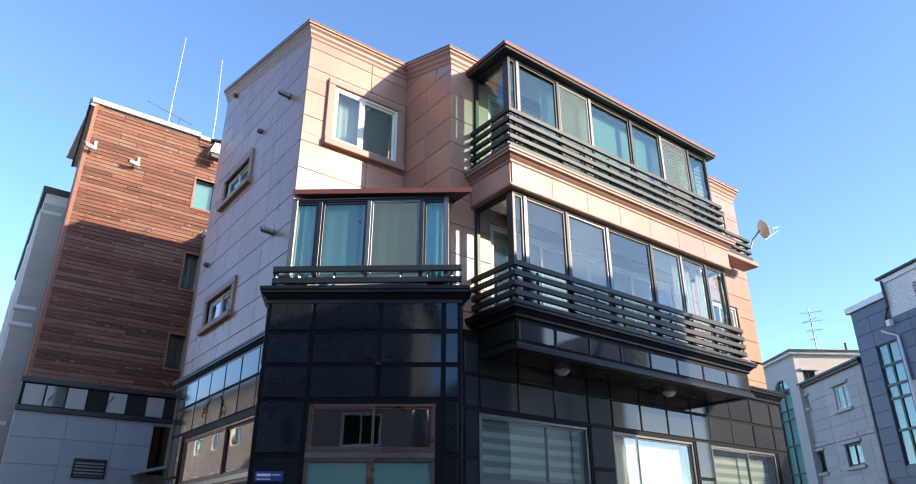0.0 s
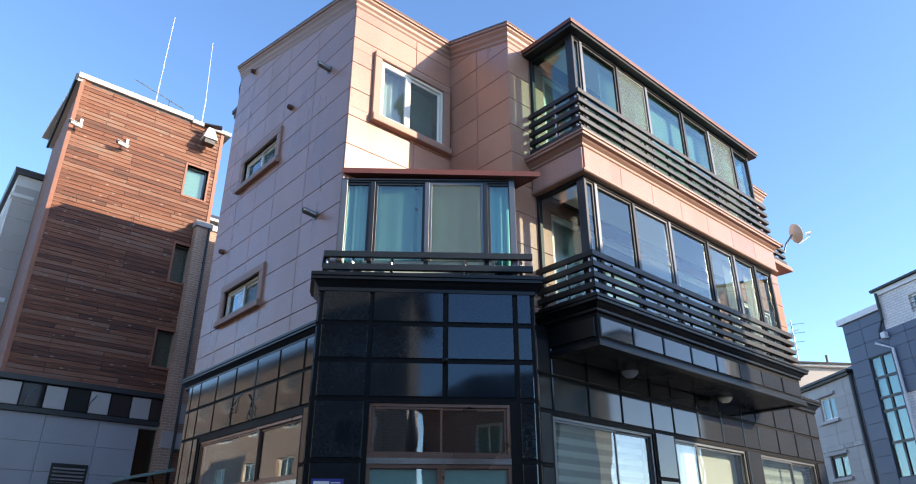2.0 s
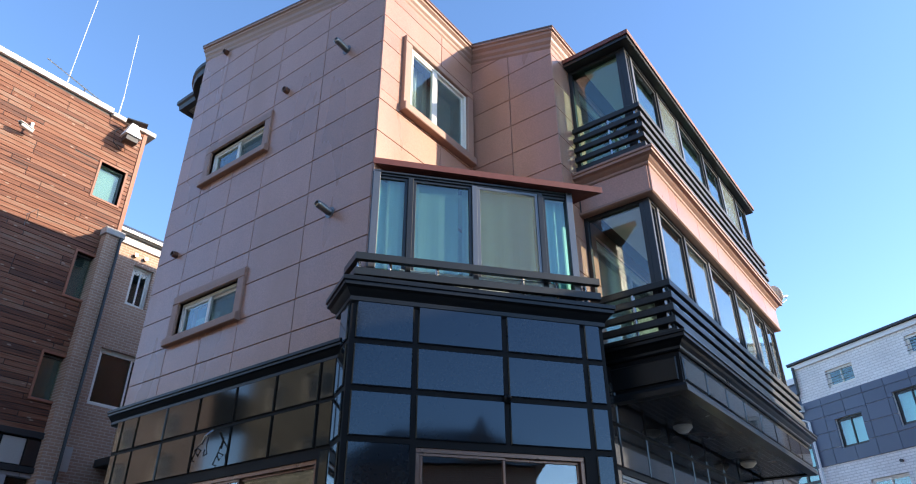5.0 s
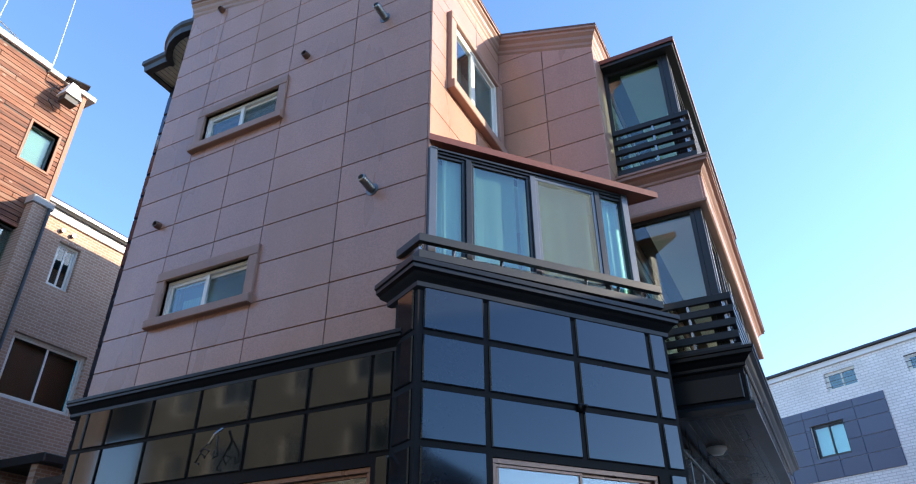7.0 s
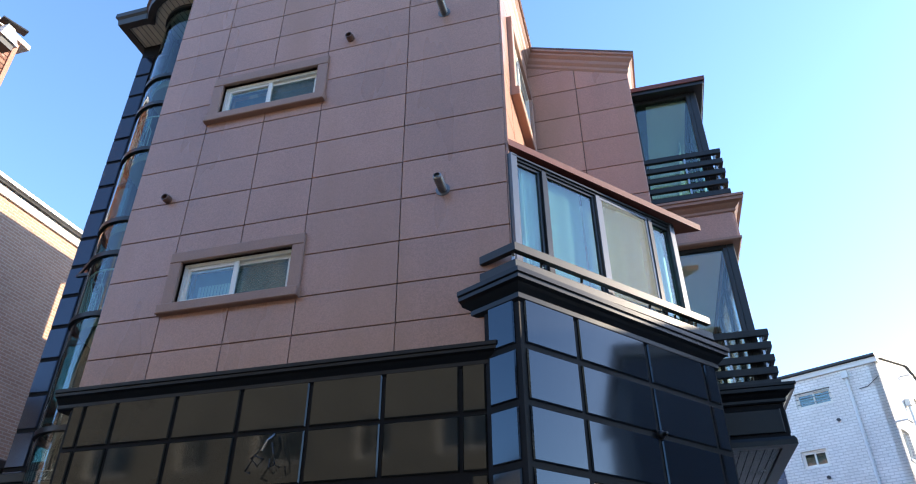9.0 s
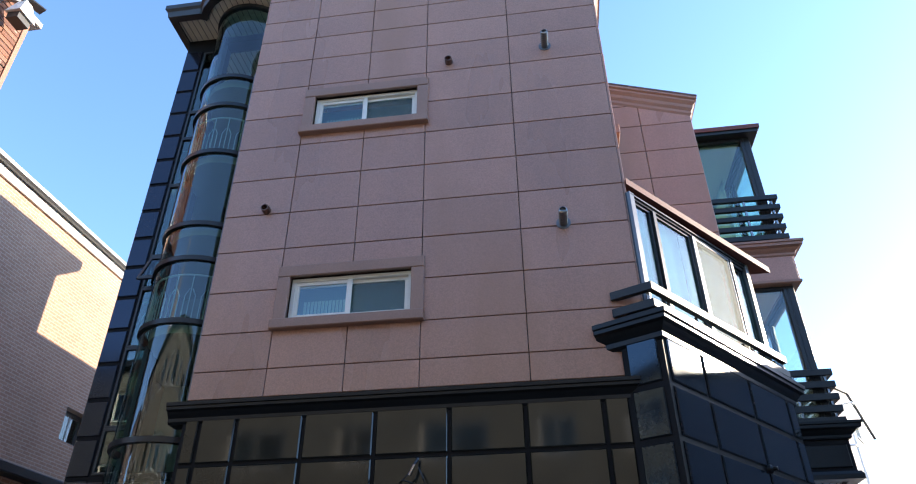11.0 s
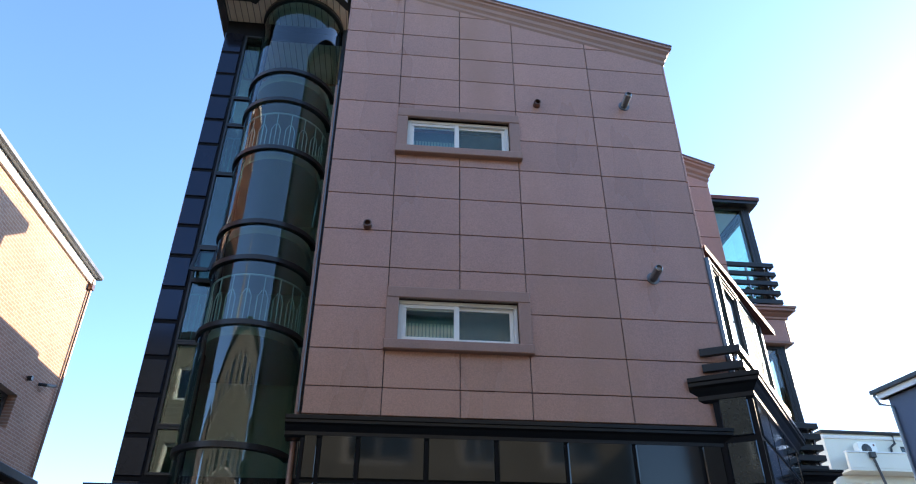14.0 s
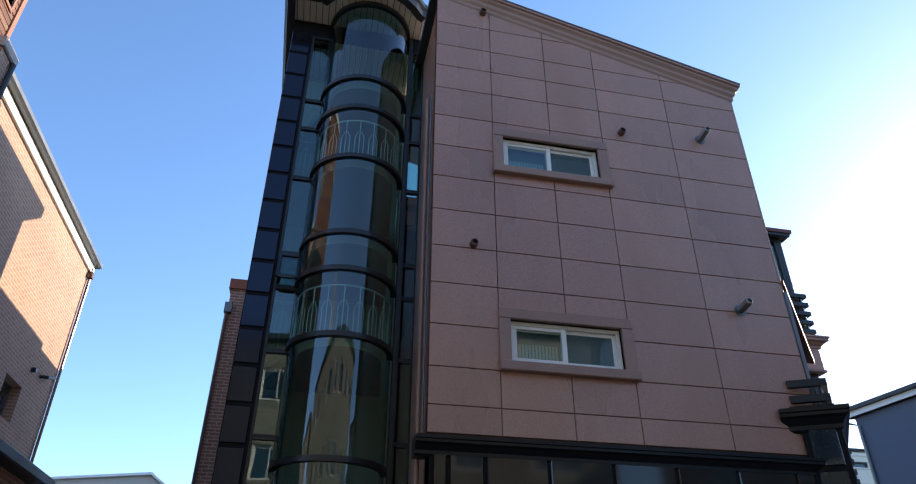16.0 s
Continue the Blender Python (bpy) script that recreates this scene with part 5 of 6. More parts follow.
for h in holes_w:
    blue = h[3] < 9.5 and h[2] > 7.4 and h[1] < 6
    slider(bw, wbf, *h, -0.08, ALU if blue else WHITE_PVC, GLASS, (0.5,), 0.06, 0.05, 0.09, TEAL if blue else DIM, -0.24, None, "window", "dark-framed window" if blue else "white-framed window")
    if h[2] > 10:
        bm = bmesh.new()
        for k in range(3):
            zz = h[2] + 0.15 + 0.2 * k
            tube(bm, [wbf.at(h[0], zz, 0.03), wbf.at(h[1], zz, 0.03)], 0.015, 6)
        part("window_bars", bm, STEEL, bw)
bar("down_pipe", [wbf.at(9.6, 11.2, 0.08), wbf.at(9.6, 5, 0.08), wbf.at(9.6, 0, 0.08)], 0.05, WHITE_PAINT, bw)
part("rain_head", one(wbf, 9.5, 9.7, 10.95, 11.2, 0.02, 0.2), WHITE_PAINT, bw)
bar("down_pipe", [wbf.at(-0.1, 11.4, 0.1), wbf.at(-0.1, 10.3, 0.1), wbf.at(-0.4, 9.9, 0.1), wbf.at(-0.4, 9.6, 0.1)], 0.06, ROOF_DARK, bw)
bar("down_pipe", [wbf.at(-0.7, 9.5, 0.12), wbf.at(0.05, 9.1, 0.12), wbf.at(0.12, 4, 0.12), wbf.at(0.12, 0, 0.12)], 0.05, WHITE_PAINT, bw)
# its blue stair block
stf = Face(P0 - ud * 2.33, P0 - ud * 0.15)
stair = backing(stf, 0, stf.length, 0, 10.75, [(0.98, 2.15, 4.4, 9.05)], 0.25, BLUE_PANEL, bw, "wall", None, "blue-grey stone stair block")
cladding(stf, [0, 0.98, stf.length], [4 + 0.63 * i for i in range(11)] + [10.72], [(0.98, 2.15, 4.4, 9.05)], 0.015, 0, 0.03, BLUE_PANEL, stair)
part("parapet_flashing", one(stf, -0.2, stf.length, 10.75, 11.0, -5, 0.12), WHITE_PAINT, bw)
for i, (z0, z1) in enumerate(((4.4, 5.7), (5.7, 6.9), (6.9, 7.42), (7.42, 8.2), (8.2, 9.05))):
    for a, c in ((0.98, 1.56), (1.56, 2.15)):
        bm = bmesh.new()
        ring_frame(bm, stf, a, c, z0, z1, 0.05, -0.1, -0.02)
        win = part("stair_window", bm, ALU, bw)
        part("pane", one(stf, a + .05, c - .05, z0 + .05, z1 - .05, -0.07, -0.064, 0), GLASS, win)
part("stair_curtain", one(stf, 0.98, 2.15, 4.4, 9.05, -0.24, -0.23, 0), TEAL, bw)
part("stair_block_wall", one(Face(P0 - ud * 2.33 + Vector((-ud.y, ud.x)) * 6, P0 - ud * 2.33), 0, 6, 0, 10.75, -0.25, 0, 0), BLUE_PANEL, bw)

# ---- pale stone house behind the shop front ----
ph = thing("pale_stone_house", (36, 17, 0), "pale grey stone house with dark eaves", "house")
pf = Face((36.3, 18.4), (32.387, 13.085))
ph_holes = [(4.07, 5.24, 7.4, 8.5), (0.9, 1.64, 8.0, 8.6), (1.0, 2.07, 4.87, 5.88), (3.98, 5.28, 4.88, 5.87)]
pw = backing(pf, 0, pf.length, 0, 9.05, ph_holes, 0.25, STONE_PALE, ph, "wall", None, "pale stone wall in level courses")
cladding(pf, [0, 1.6, 3.2, 4.9, 6.1, pf.length], [2.05 + 0.5 * i for i in range(9)] + [6.27, 6.77, 7.27, 7.77, 8.27, 9.02], ph_holes, 0.014, 0.0, 0.022, STONE_PALE, pw)
random.seed(3)
for k in range(10):
    s = 0.02 + 0.655 * k
    part("rough_stone", one(pf, s, s + 0.645, 6.06, 6.26, 0.0, 0.05 + random.uniform(0, 0.03), 0.02), STONE_PALE, pw)
part("wall", one(Face((32.387, 13.085), (36.4, 10.1)), 0, 5, 0, 9.05, -0.25, 0, 0), STONE_PALE, ph)
for i, h in enumerate(ph_holes):
    win = slider(ph, pf, *h, -0.06, WHITE_PVC if i < 2 else ALU, GLASS, (0.5,), 0.07, 0.05, 0.09, DIM, -0.24, None, "window", ("white" if i < 2 else "dark") + "-framed window with a stone lintel and sill")
    part("lintel", one(pf, h[0] - .15, h[1] + .15, h[3], h[3] + .12, 0.0, 0.12), STONE_PALE, win)
    part("sill", one(pf, h[0] - .15, h[1] + .15, h[2] - .13, h[2], 0.0, 0.14), STONE_PALE, win)
bm = bmesh.new()
sweep(bm, [(36.6, 18.8, 9.05), (32.387, 13.085, 9.05), (36.4, 10.1, 9.05)], [(0.0, 0.0), (0.16, 0.0), (0.18, 0.10), (0.26, 0.12), (0.26, 0.22), (-1.5, 0.9), (-1.5, 0.0)])
part("roof_edge", bm, ROOF_DARK, ph, "dark roof edge")
bar("down_pipe", [(32.35, 12.98, 9.1), (32.30, 12.98, 8.5), (32.30, 12.98, 0)], 0.08, ROOF_DARK, ph)
bar("down_pipe", [pf.at(0.2, 8.6, 0.08), pf.at(0.2, 0, 0.08)], 0.06, ALU_PALE, ph)
uf = Face((35.27, 17.42), (39.5, 14.56))
ul = Face((38.4, 22.05), (35.27, 17.42))
uh = [(0.35, 1.0, 9.15, 9.95)]
backing(uf, 0.25, uf.length, 0, 10.9, uh, 0.25, STONE_PALE, ph, "upper_wall")
win = slider(ph, uf, *uh[0], -0.06, ALU, GLASS, (0.5,), 0.06, 0.05, 0.09, TEAL, -0.24, None, "window", "dark-framed window")
part("lintel", one(uf, 0.22, 1.15, 9.95, 10.06, 0.0, 0.12), STONE_PALE, win)
part("sill", one(uf, 0.22, 1.15, 9.04, 9.15, 0.0, 0.14), STONE_PALE, win)
tall = (3.0, 4.7, 3.2, 9.8)
uw = backing(ul, 0, ul.length, 0, 10.9, [tall], 0.25, STONE_PALE, ph, "upper_wall")
bm = bmesh.new()
for k in range(12):
    a0, a1 = math.pi * k / 12, math.pi * (k + 1) / 12
    p0, p1 = (3.85 - 0.85 * math.cos(a0), 8.95 + 0.85 * math.sin(a0)), (3.85 - 0.85 * math.cos(a1), 8.95 + 0.85 * math.sin(a1))
    poly_slab(bm, ul, [p0, p1, (p1[0], 9.82), (p0[0], 9.82)], -0.2, 0.004, 0)
part("arch_head", bm, STONE_PALE, uw)
bm = bmesh.new()
ring_frame(bm, ul, *tall, 0.07, -0.16, -0.05)
tw_ = part("arched_window", bm, ALU, ph, "tall arched stair window with dark bars")
for z0, z1 in ((3.27, 4.4), (4.4, 5.0), (5.0, 6.4), (6.4, 7.7), (7.7, 8.2), (8.2, 9.75)):
    for a, c in ((3.07, 3.85), (3.85, 4.63)):
        part("pane", one(ul, a + .03, c - .03, z0 + .03, z1 - .03, -0.11, -0.10, 0), GLASS, tw_)
    part("glazing_bar", one(ul, 3.07, 4.63, z0 - .03, z0 + .03, -0.14, -0.06), ALU, tw_)
part("glazing_bar", one(ul, 3.82, 3.88, 3.27, 9.75, -0.15, -0.065), ALU, tw_)
part("curtain", one(ul, 3.0, 4.7, 3.2, 9.8, -0.24, -0.23, 0), TEAL, tw_)
moulding("eaves_board", [(38.4, 22.05, 10.78), (35.27, 17.42, 10.78), (39.5, 14.56, 10.78)], [(0, 0), (0.22, 0.02), (0.24, 0.12), (0, 0.12)], WHITE_PAINT, ph)
moulding("roof_edge", [(38.4, 22.05, 10.9), (35.27, 17.42, 10.9), (39.5, 14.56, 10.9)], [(0, 0), (0.32, 0.0), (0.34, 0.10), (-2, 0.6), (-2, 0)], ROOF_DARK, ph)
bar("roof_vent", [(37.9, 15.8, 10.9), (37.9, 15.8, 11.5)], 0.07, ROOF_DARK, ph)
an = thing("tv_antenna", (37.2, 17.0, 11.2), "metal television antenna with several cross arms", "antenna")
bar("mast", [(37.2, 17.0, 11.0), (37.2, 17.0, 13.6)], 0.03, ALU_PALE, an)
for z, w, tip in ((13.35, 0.55, 0.2), (12.95, 0.62, -0.15), (12.85, 0.5, 0.3), (12.35, 0.42, 0.1), (11.9, 0.3, -0.2)):
    ax_ = Vector((0.42, -0.85 if tip > 0 else 0.85, 0.02)).normalized()
    c0 = Vector((37.2, 17.0, z))
    bar("cross_arm", [c0 - ax_ * w * 0.8, c0 + ax_ * w * 1.2], 0.010, ALU_PALE, an, sides=5)
    for k in range(-3, 6):
        c = c0 + ax_ * w * k / 4.5
        bar("element", [c + Vector((-.09, -.05, -0.07)), c + Vector((.09, .05, 0.07))], 0.005, ALU_PALE, an, sides=4)

# ---- blue-grey house across the side street; it shades the shop front ----
rh = thing("blue_grey_house", (10, -6, 0), "plain blue-grey rendered house with white eaves", "house")
rf = Face((16.4, -1.6), (7.95, -2.75))
BLUE_RENDER = surf("blue_grey_render", (0.10, 0.125, 0.175), 0.8, var=0.1, fine=30, coarse=0.7, bump=0.1)
backing(rf, 0, rf.length, 0, 9.75, [], 9.0, BLUE_RENDER, rh, "wall", None, "blue-grey rendered wall")
moulding("eaves", [(16.55, -9.0, 9.75), (16.4, -1.6, 9.75), (7.95, -2.75, 9.75)], [(0, 0), (0.16, 0), (0.18, 0.18), (0, 0.18)][::-1], WHITE_PAINT, rh)
part("eaves_board", one(rf, -0.2, rf.length + .2, 9.75, 9.93, -0.05, 0.22), WHITE_PAINT, rh)
part("roof", one(rf, -0.32, rf.length + .3, 9.93, 10.05, -9.2, 0.36), ROOF_DARK, rh, "dark metal roof")
bar("down_pipe", [rf.at(-0.28, 9.9, 0.25), rf.at(-0.2, 9.6, 0.2), rf.at(0.12, 9.45, 0.08), rf.at(0.12, 0, 0.08)], 0.05, ALU_PALE, rh)

# ---- pale house far down the side street ----
fh = thing("cream_house", (30, -10, 0), "cream house with a flat roof and balconies", "house")
ff = Face((27.19, -6.3), (27.32, -14.0))
backing(ff, 0, ff.length, 0, 11.85, [(3.8, 5.25, 11.0, 11.35), (0.5, 1.7, 8.3, 9.6)], 0.3, CREAM, fh, "wall", None, "cream rendered wall")
moulding("parapet_cap", [(28.3, -6.28, 11.85), (27.19, -6.3, 11.85), (27.32, -14.0, 11.85)], [(0.0, 0.0), (0.14, 0.0), (0.18, 0.06), (0.18, 0.13), (-0.3, 0.16), (-0.3, 0.0)], ROOF_DARK, fh)
moulding("string_course", [(28.3, -6.28, 11.62), (27.19, -6.3, 11.62), (27.32, -14.0, 11.62)], [(0.0, 0.0), (0.05, 0.0), (0.08, 0.08), (0.08, 0.14), (0.0, 0.14)], WHITE_PAINT, fh)
part("wall", one(Face((28.3, -6.3), (27.49, -6.3)), 0, 0.8, 0, 11.85, -0.3, 0, 0), CREAM, fh)
slider(fh, ff, 3.8, 5.25, 11.0, 11.35, -0.06, ALU, GLASS_DARK, (0.5,), 0.05, 0.03, 0.09, DIM, -0.28, None, "window", "low dark window under the parapet")
slider(fh, ff, 0.5, 1.7, 8.3, 9.6, -0.06, WHITE_PVC, GLASS, (0.5,), 0.06, 0.05, 0.09, DIM, -0.28, None, "window", "white-framed window")
balcony = part("balcony", one(ff, 0.3, ff.length, 10.05, 10.75, 0.75, 0.9, 0.02), CREAM, fh, "cream balcony parapet")
part("balcony_floor", one(ff, 0.3, ff.length, 9.95, 10.05, 0, 0.9, 0.01), CREAM, balcony)
part("balcony_cap", one(ff, 0.27, ff.length, 10.75, 10.81, 0.71, 0.94, 0.01), WHITE_PAINT, balcony)
bar("down_pipe", [ff.at(3.5, 11.85, 0.1), ff.at(3.5, 11.45, 0.1), ff.at(3.22, 11.25, 0.1), ff.at(3.22, 10.1, 0.1)], 0.06, ROOF_DARK, fh)
bar("down_pipe", [ff.at(1.45, 10.7, 1.0), ff.at(1.75, 9.0, 1.0), ff.at(1.75, 0, 1.0)], 0.06, ROOF_DARK, fh)
part("rain_head", one(ff, 1.32, 1.58, 10.5, 10.75, 0.95, 1.12), ROOF_DARK, fh)
ac = thing("air_conditioner", (26.7, -7.9, 10.81), "white outdoor air conditioner unit on a balcony", "air conditioner")
part("stand", one(ff, 1.25, 2.1, 10.05, 10.70, 0.22, 0.58, 0.01), ALU_PALE, ac)
part("casing", one(ff, 1.22, 2.14, 10.70, 11.32, 0.22, 0.58, 0.02), WHITE_PVC, ac)
bm = bmesh.new()
lathe(bm, ff.at(1.60, 11.0, 0.575), (ff.n.x, ff.n.y, 0), [(0.0, 0.25), (0.012, 0.25), (0.016, 0.22), (0.012, 0.05), (0.018, 0.04)], 24)
part("fan_grille", bm, ALU, ac, "round dark fan grille", smooth=True)
bm = bmesh.new()
lathe(bm, ff.at(2.00, 11.2, 0.58), (ff.n.x, ff.n.y, 0), [(0.0, 0.05), (0.004, 0.05)], 14)
part("badge", bm, RED_METAL, ac)

# ---- low gabled house far behind the annexe ----
lg = thing("low_gabled_house", (38, 27, 0), "far low house with a pale metal roof", "house")
lgf = Face((36.6, 29.4), (38.6, 23.2))
bm = bmesh.new()
poly_slab(bm, lgf, [(0, 0), (6.5, 0), (6.5, 10.3), (5.0, 11.3), (0, 10.5)], -6, 0, 0)
part("wall", bm, STONE_PALE, lg)
bm = bmesh.new()
poly_slab(bm, lgf, [(-0.3, 10.45), (5.0, 11.32), (6.8, 10.1), (6.8, 10.22), (5.0, 11.45), (-0.3, 10.57)], -6.2, 0.25, 0)
part("roof", bm, WHITE_PAINT, lg, "pale metal roof")

# ---- houses across the street, seen as reflections in the stone and glass ----
oh = thing("buff_brick_house", (-14, 14, 0), "buff brick house with dark sliding windows", "house")
of = Face((-11, 6), (-11, 33))
o_holes = [(a, a + w, z, z + 1.3) for z in (2.0, 5.0, 8.0, 10.9) for a, w in ((1.2, 1.8), (4.6, 1.2), (7.4, 2.2), (11.2, 1.2), (14.2, 2.0), (18.0, 1.2), (21.0, 2.0), (24.4, 1.2))]
backing(of, 0, of.length, 0, 13.2, o_holes, 0.3, BRICK_OPP, oh, "wall", None, "buff brick wall")
for h in o_holes:
    slider(oh, of, *h, -0.08, WHITE_PVC, GLASS_DARK, (0.5,), 0.06, 0.05, 0.09, DIM, -0.28, None, "window", "white-framed sliding window")
part("wall", one(Face((-20, 6), (-11, 6)), 0, 9, 0, 13.2, -0.3, 0, 0), BRICK_TAN, oh)
part("roof", one(of, -0.3, of.length + .3, 13.2, 13.45, -9, 0.35), ROOF_DARK, oh)
gh = thing("dormered_house", (-1.5, -9, 0), "low red brick house with a dormer in its hipped roof", "house")
gf = Face((1.1, -6.9), (-5.0, -4.35))
g_n = [(0.5, 1.5, 4.6, 6.2), (2.0, 3.0, 4.6, 6.2), (3.6, 4.6, 4.6, 6.2), (0.6, 2.2, 1.4, 3.0), (3.0, 4.6, 1.4, 3.0)]
backing(gf, 0, gf.length, 0, 6.8, g_n, 0.3, BRICK_RED, gh, "wall", None, "red brick wall")
part("wall", one(Face(gf.at(0, 0, -6)[:2], gf.at(0, 0, -0.3)[:2]), 0, 5.7, 0, 6.8, -0.3, 0, 0), BRICK_RED, gh)
part("wall", one(Face(gf.at(gf.length, 0, -0.3)[:2], gf.at(gf.length, 0, -6)[:2]), 0, 5.7, 0, 6.8, -0.3, 0, 0), BRICK_RED, gh)
bm = bmesh.new()
eave = [bm.verts.new(gf.at(a_, 6.8, d_)) for a_, d_ in ((-0.3, 0.3), (gf.length + 0.3, 0.3), (gf.length + 0.3, -6.3), (-0.3, -6.3))]
ridge = [bm.verts.new(gf.at(a_, 8.7, -3)) for a_ in (1.6, gf.length - 1.4)]
for q in ((eave[0], eave[1], ridge[1], ridge[0]), (eave[1], eave[2], ridge[1]), (eave[2], eave[3], ridge[0], ridge[1]), (eave[3], eave[0], ridge[0]), tuple(eave[::-1])):
    bm.faces.new(q)
part("roof", bm, ROOF_DARK, gh, "dark hipped roof")
bm = bmesh.new()
poly_slab(bm, gf, [(1.1, 6.8), (2.7, 6.8), (1.9, 8.45)], -2.6, 0.05, 0)
part("dormer", bm, BRICK_RED, gh, "pointed brick dormer")
for h in g_n:
    slider(gh, gf, *h, -0.08, WHITE_PVC, GLASS, (0.5,), 0.06, 0.05, 0.09, CURTAIN, -0.28, None, "window", "white-framed sliding window")
th = thing("brown_block", (-9, -3, 0), "tall brown block of flats with deep eaves", "house")
tf = Face((-4.45, -2.65), (-13.2, 3.2))
t_h = [(a_, a_ + 1.5, z_, z_ + 1.3) for z_ in (2.0, 4.9, 7.8) for a_ in (1.1, 4.2, 7.3)]
backing(tf, 0, tf.length, 0, 11.2, t_h, 0.3, BRICK_GABLE, th, "wall", None, "brown brick wall")
part("wall", one(Face(tf.at(0, 0, -7)[:2], tf.at(0, 0, -0.3)[:2]), 0, 6.7, 0, 11.2, -0.3, 0, 0), BRICK_GABLE, th)
part("eaves", one(tf, -0.6, tf.length + 0.4, 11.2, 11.5, -7.4, 0.5), ROOF_DARK, th, "dark overhanging eaves")
part("balcony", one(tf, 0.2, 3.2, 9.3, 10.0, 0.0, 0.9, 0.02), BRICK_GABLE, th)
for h in t_h:
    slider(th, tf, *h, -0.08, WHITE_PVC, GLASS_DARK, (0.5,), 0.06, 0.05, 0.09, DIM, -0.28, None, "window", "white-framed sliding window")
ch = thing("stone_church", (-22, 30, 0), "stone church with a tall pointed spire", "church")
cf = Face((-19.5, 27.5), (-19.5, 32.5))
backing(cf, 0, cf.length, 0, 13.0, [(1.9, 3.1, 6, 10.5)], 5.0, STONE_GREY, ch, "tower")
bm = bmesh.new()
q = [bm.verts.new(p) for p in ((-19.5, 27.5, 13), (-19.5, 32.5, 13), (-24.5, 32.5, 13), (-24.5, 27.5, 13))]
tip = bm.verts.new((-22, 30, 27))
for i in range(4):
    bm.faces.new((q[i], q[(i + 1) % 4], tip))
part("spire", bm, STONE_GREY, ch, "tall pointed stone spire")
nh = thing("orange_brick_house", (-12, 38, 0), "low orange brick house", "house")
nf = Face((-9, 33.4), (-9, 66))
n_h = [(a, a + 1.6, z, z + 1.3) for z in (5.2, 8.0, 9.9) for a in (2, 6, 10, 14, 18, 22, 26)]
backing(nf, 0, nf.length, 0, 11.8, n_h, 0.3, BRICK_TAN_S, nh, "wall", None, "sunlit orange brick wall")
for h in n_h:
    slider(nh, nf, *h, -0.08, WHITE_PVC, GLASS_DARK, (0.5,), 0.06, 0.05, 0.09, DIM, -0.28, None, "window", "white-framed sliding window")
part("roof", one(nf, -0.2, nf.length + .2, 11.8, 12.0, -6, 0.3), ROOF_DARK, nh)

# ---- wood-clad house: fittings ----
for x, z in ((2.05, 12.75), (3.35, 12.62)):
    sc = thing("security_camera", (x, 21.6, z), "white security camera on a bracket on cedar boards", "camera", "cameras on the cedar wall")
    bar("bracket", [(x + .05, 21.67, z + 0.42), (x + .02, 21.55, z + 0.34), (x + .02, 21.5, z + 0.12)], 0.02, WHITE_PAINT, sc)
    part("wall_box", one(Face((x + .02, 21.64), (x + .09, 21.64)), 0, 0.07, z + 0.20, z + 0.40, 0.0, 0.06, 0.012), WHITE_PAINT, sc)
    bm = bmesh.new()
    slab(bm, Face((x - .24, 21.38), (x + .08, 21.48)), 0, 0.33, z + 0.02, z + 0.10, -0.045, 0.045, 0.02)
    part("housing", bm, WHITE_PAINT, sc)
    part("sun_hood", one(Face((x - .30, 21.35), (x + .10, 21.48)), 0, 0.40, z + 0.102, z + 0.115, -0.06, 0.06, 0.004), WHITE_PAINT, sc)
    bm = bmesh.new()
    lathe(bm, (x - .255, 21.36, z + 0.055), (-0.95, -0.32, 0), [(-0.01, 0.036), (0.03, 0.036), (0.034, 0.026)], 12)
    part("lens", bm, CABLE, sc, smooth=True)
fl = thing("flood_light", (5.7, 21.5, 14.0), "white box flood light hanging from the eaves", "flood light")
bm = bmesh.new()
ff2 = Face((5.42, 21.25), (5.88, 21.25))
lo = [bm.verts.new(ff2.at(s, 13.78, d)) for s, d in ((0, 0.15), (.46, .15), (.46, -.2), (0, -.2))]
hi = [bm.verts.new(ff2.at(s, 14.22, d)) for s, d in ((.14, 0.05), (.32, .05), (.32, -.12), (.14, -.12))]
bm.faces.new(hi), bm.faces.new(lo[::-1])
for i in range(4):
    bm.faces.new((lo[i], lo[(i + 1) % 4], hi[(i + 1) % 4], hi[i]))
part("housing", bm, WHITE_PAINT, fl)
part("lamp_box", one(ff2, 0.06, 0.40, 13.62, 13.79, -0.16, 0.10), ROOF_DARK, fl)
bar("arm", [(5.62, 21.66, 14.35), (5.65, 21.3, 14.24)], 0.025, ALU_PALE, fl)
bar("cable", [(5.5, 21.68, 14.3), (5.3, 21.5, 13.9), (5.35, 21.55, 13.6), (5.6, 21.66, 13.55)], 0.012, CABLE, fl)
part("shade", one(Face((5.45, 21.35), (6.0, 21.15)), 0, 0.55, 14.3, 14.34, -0.1, 0.12), ROOF_DARK, fl)
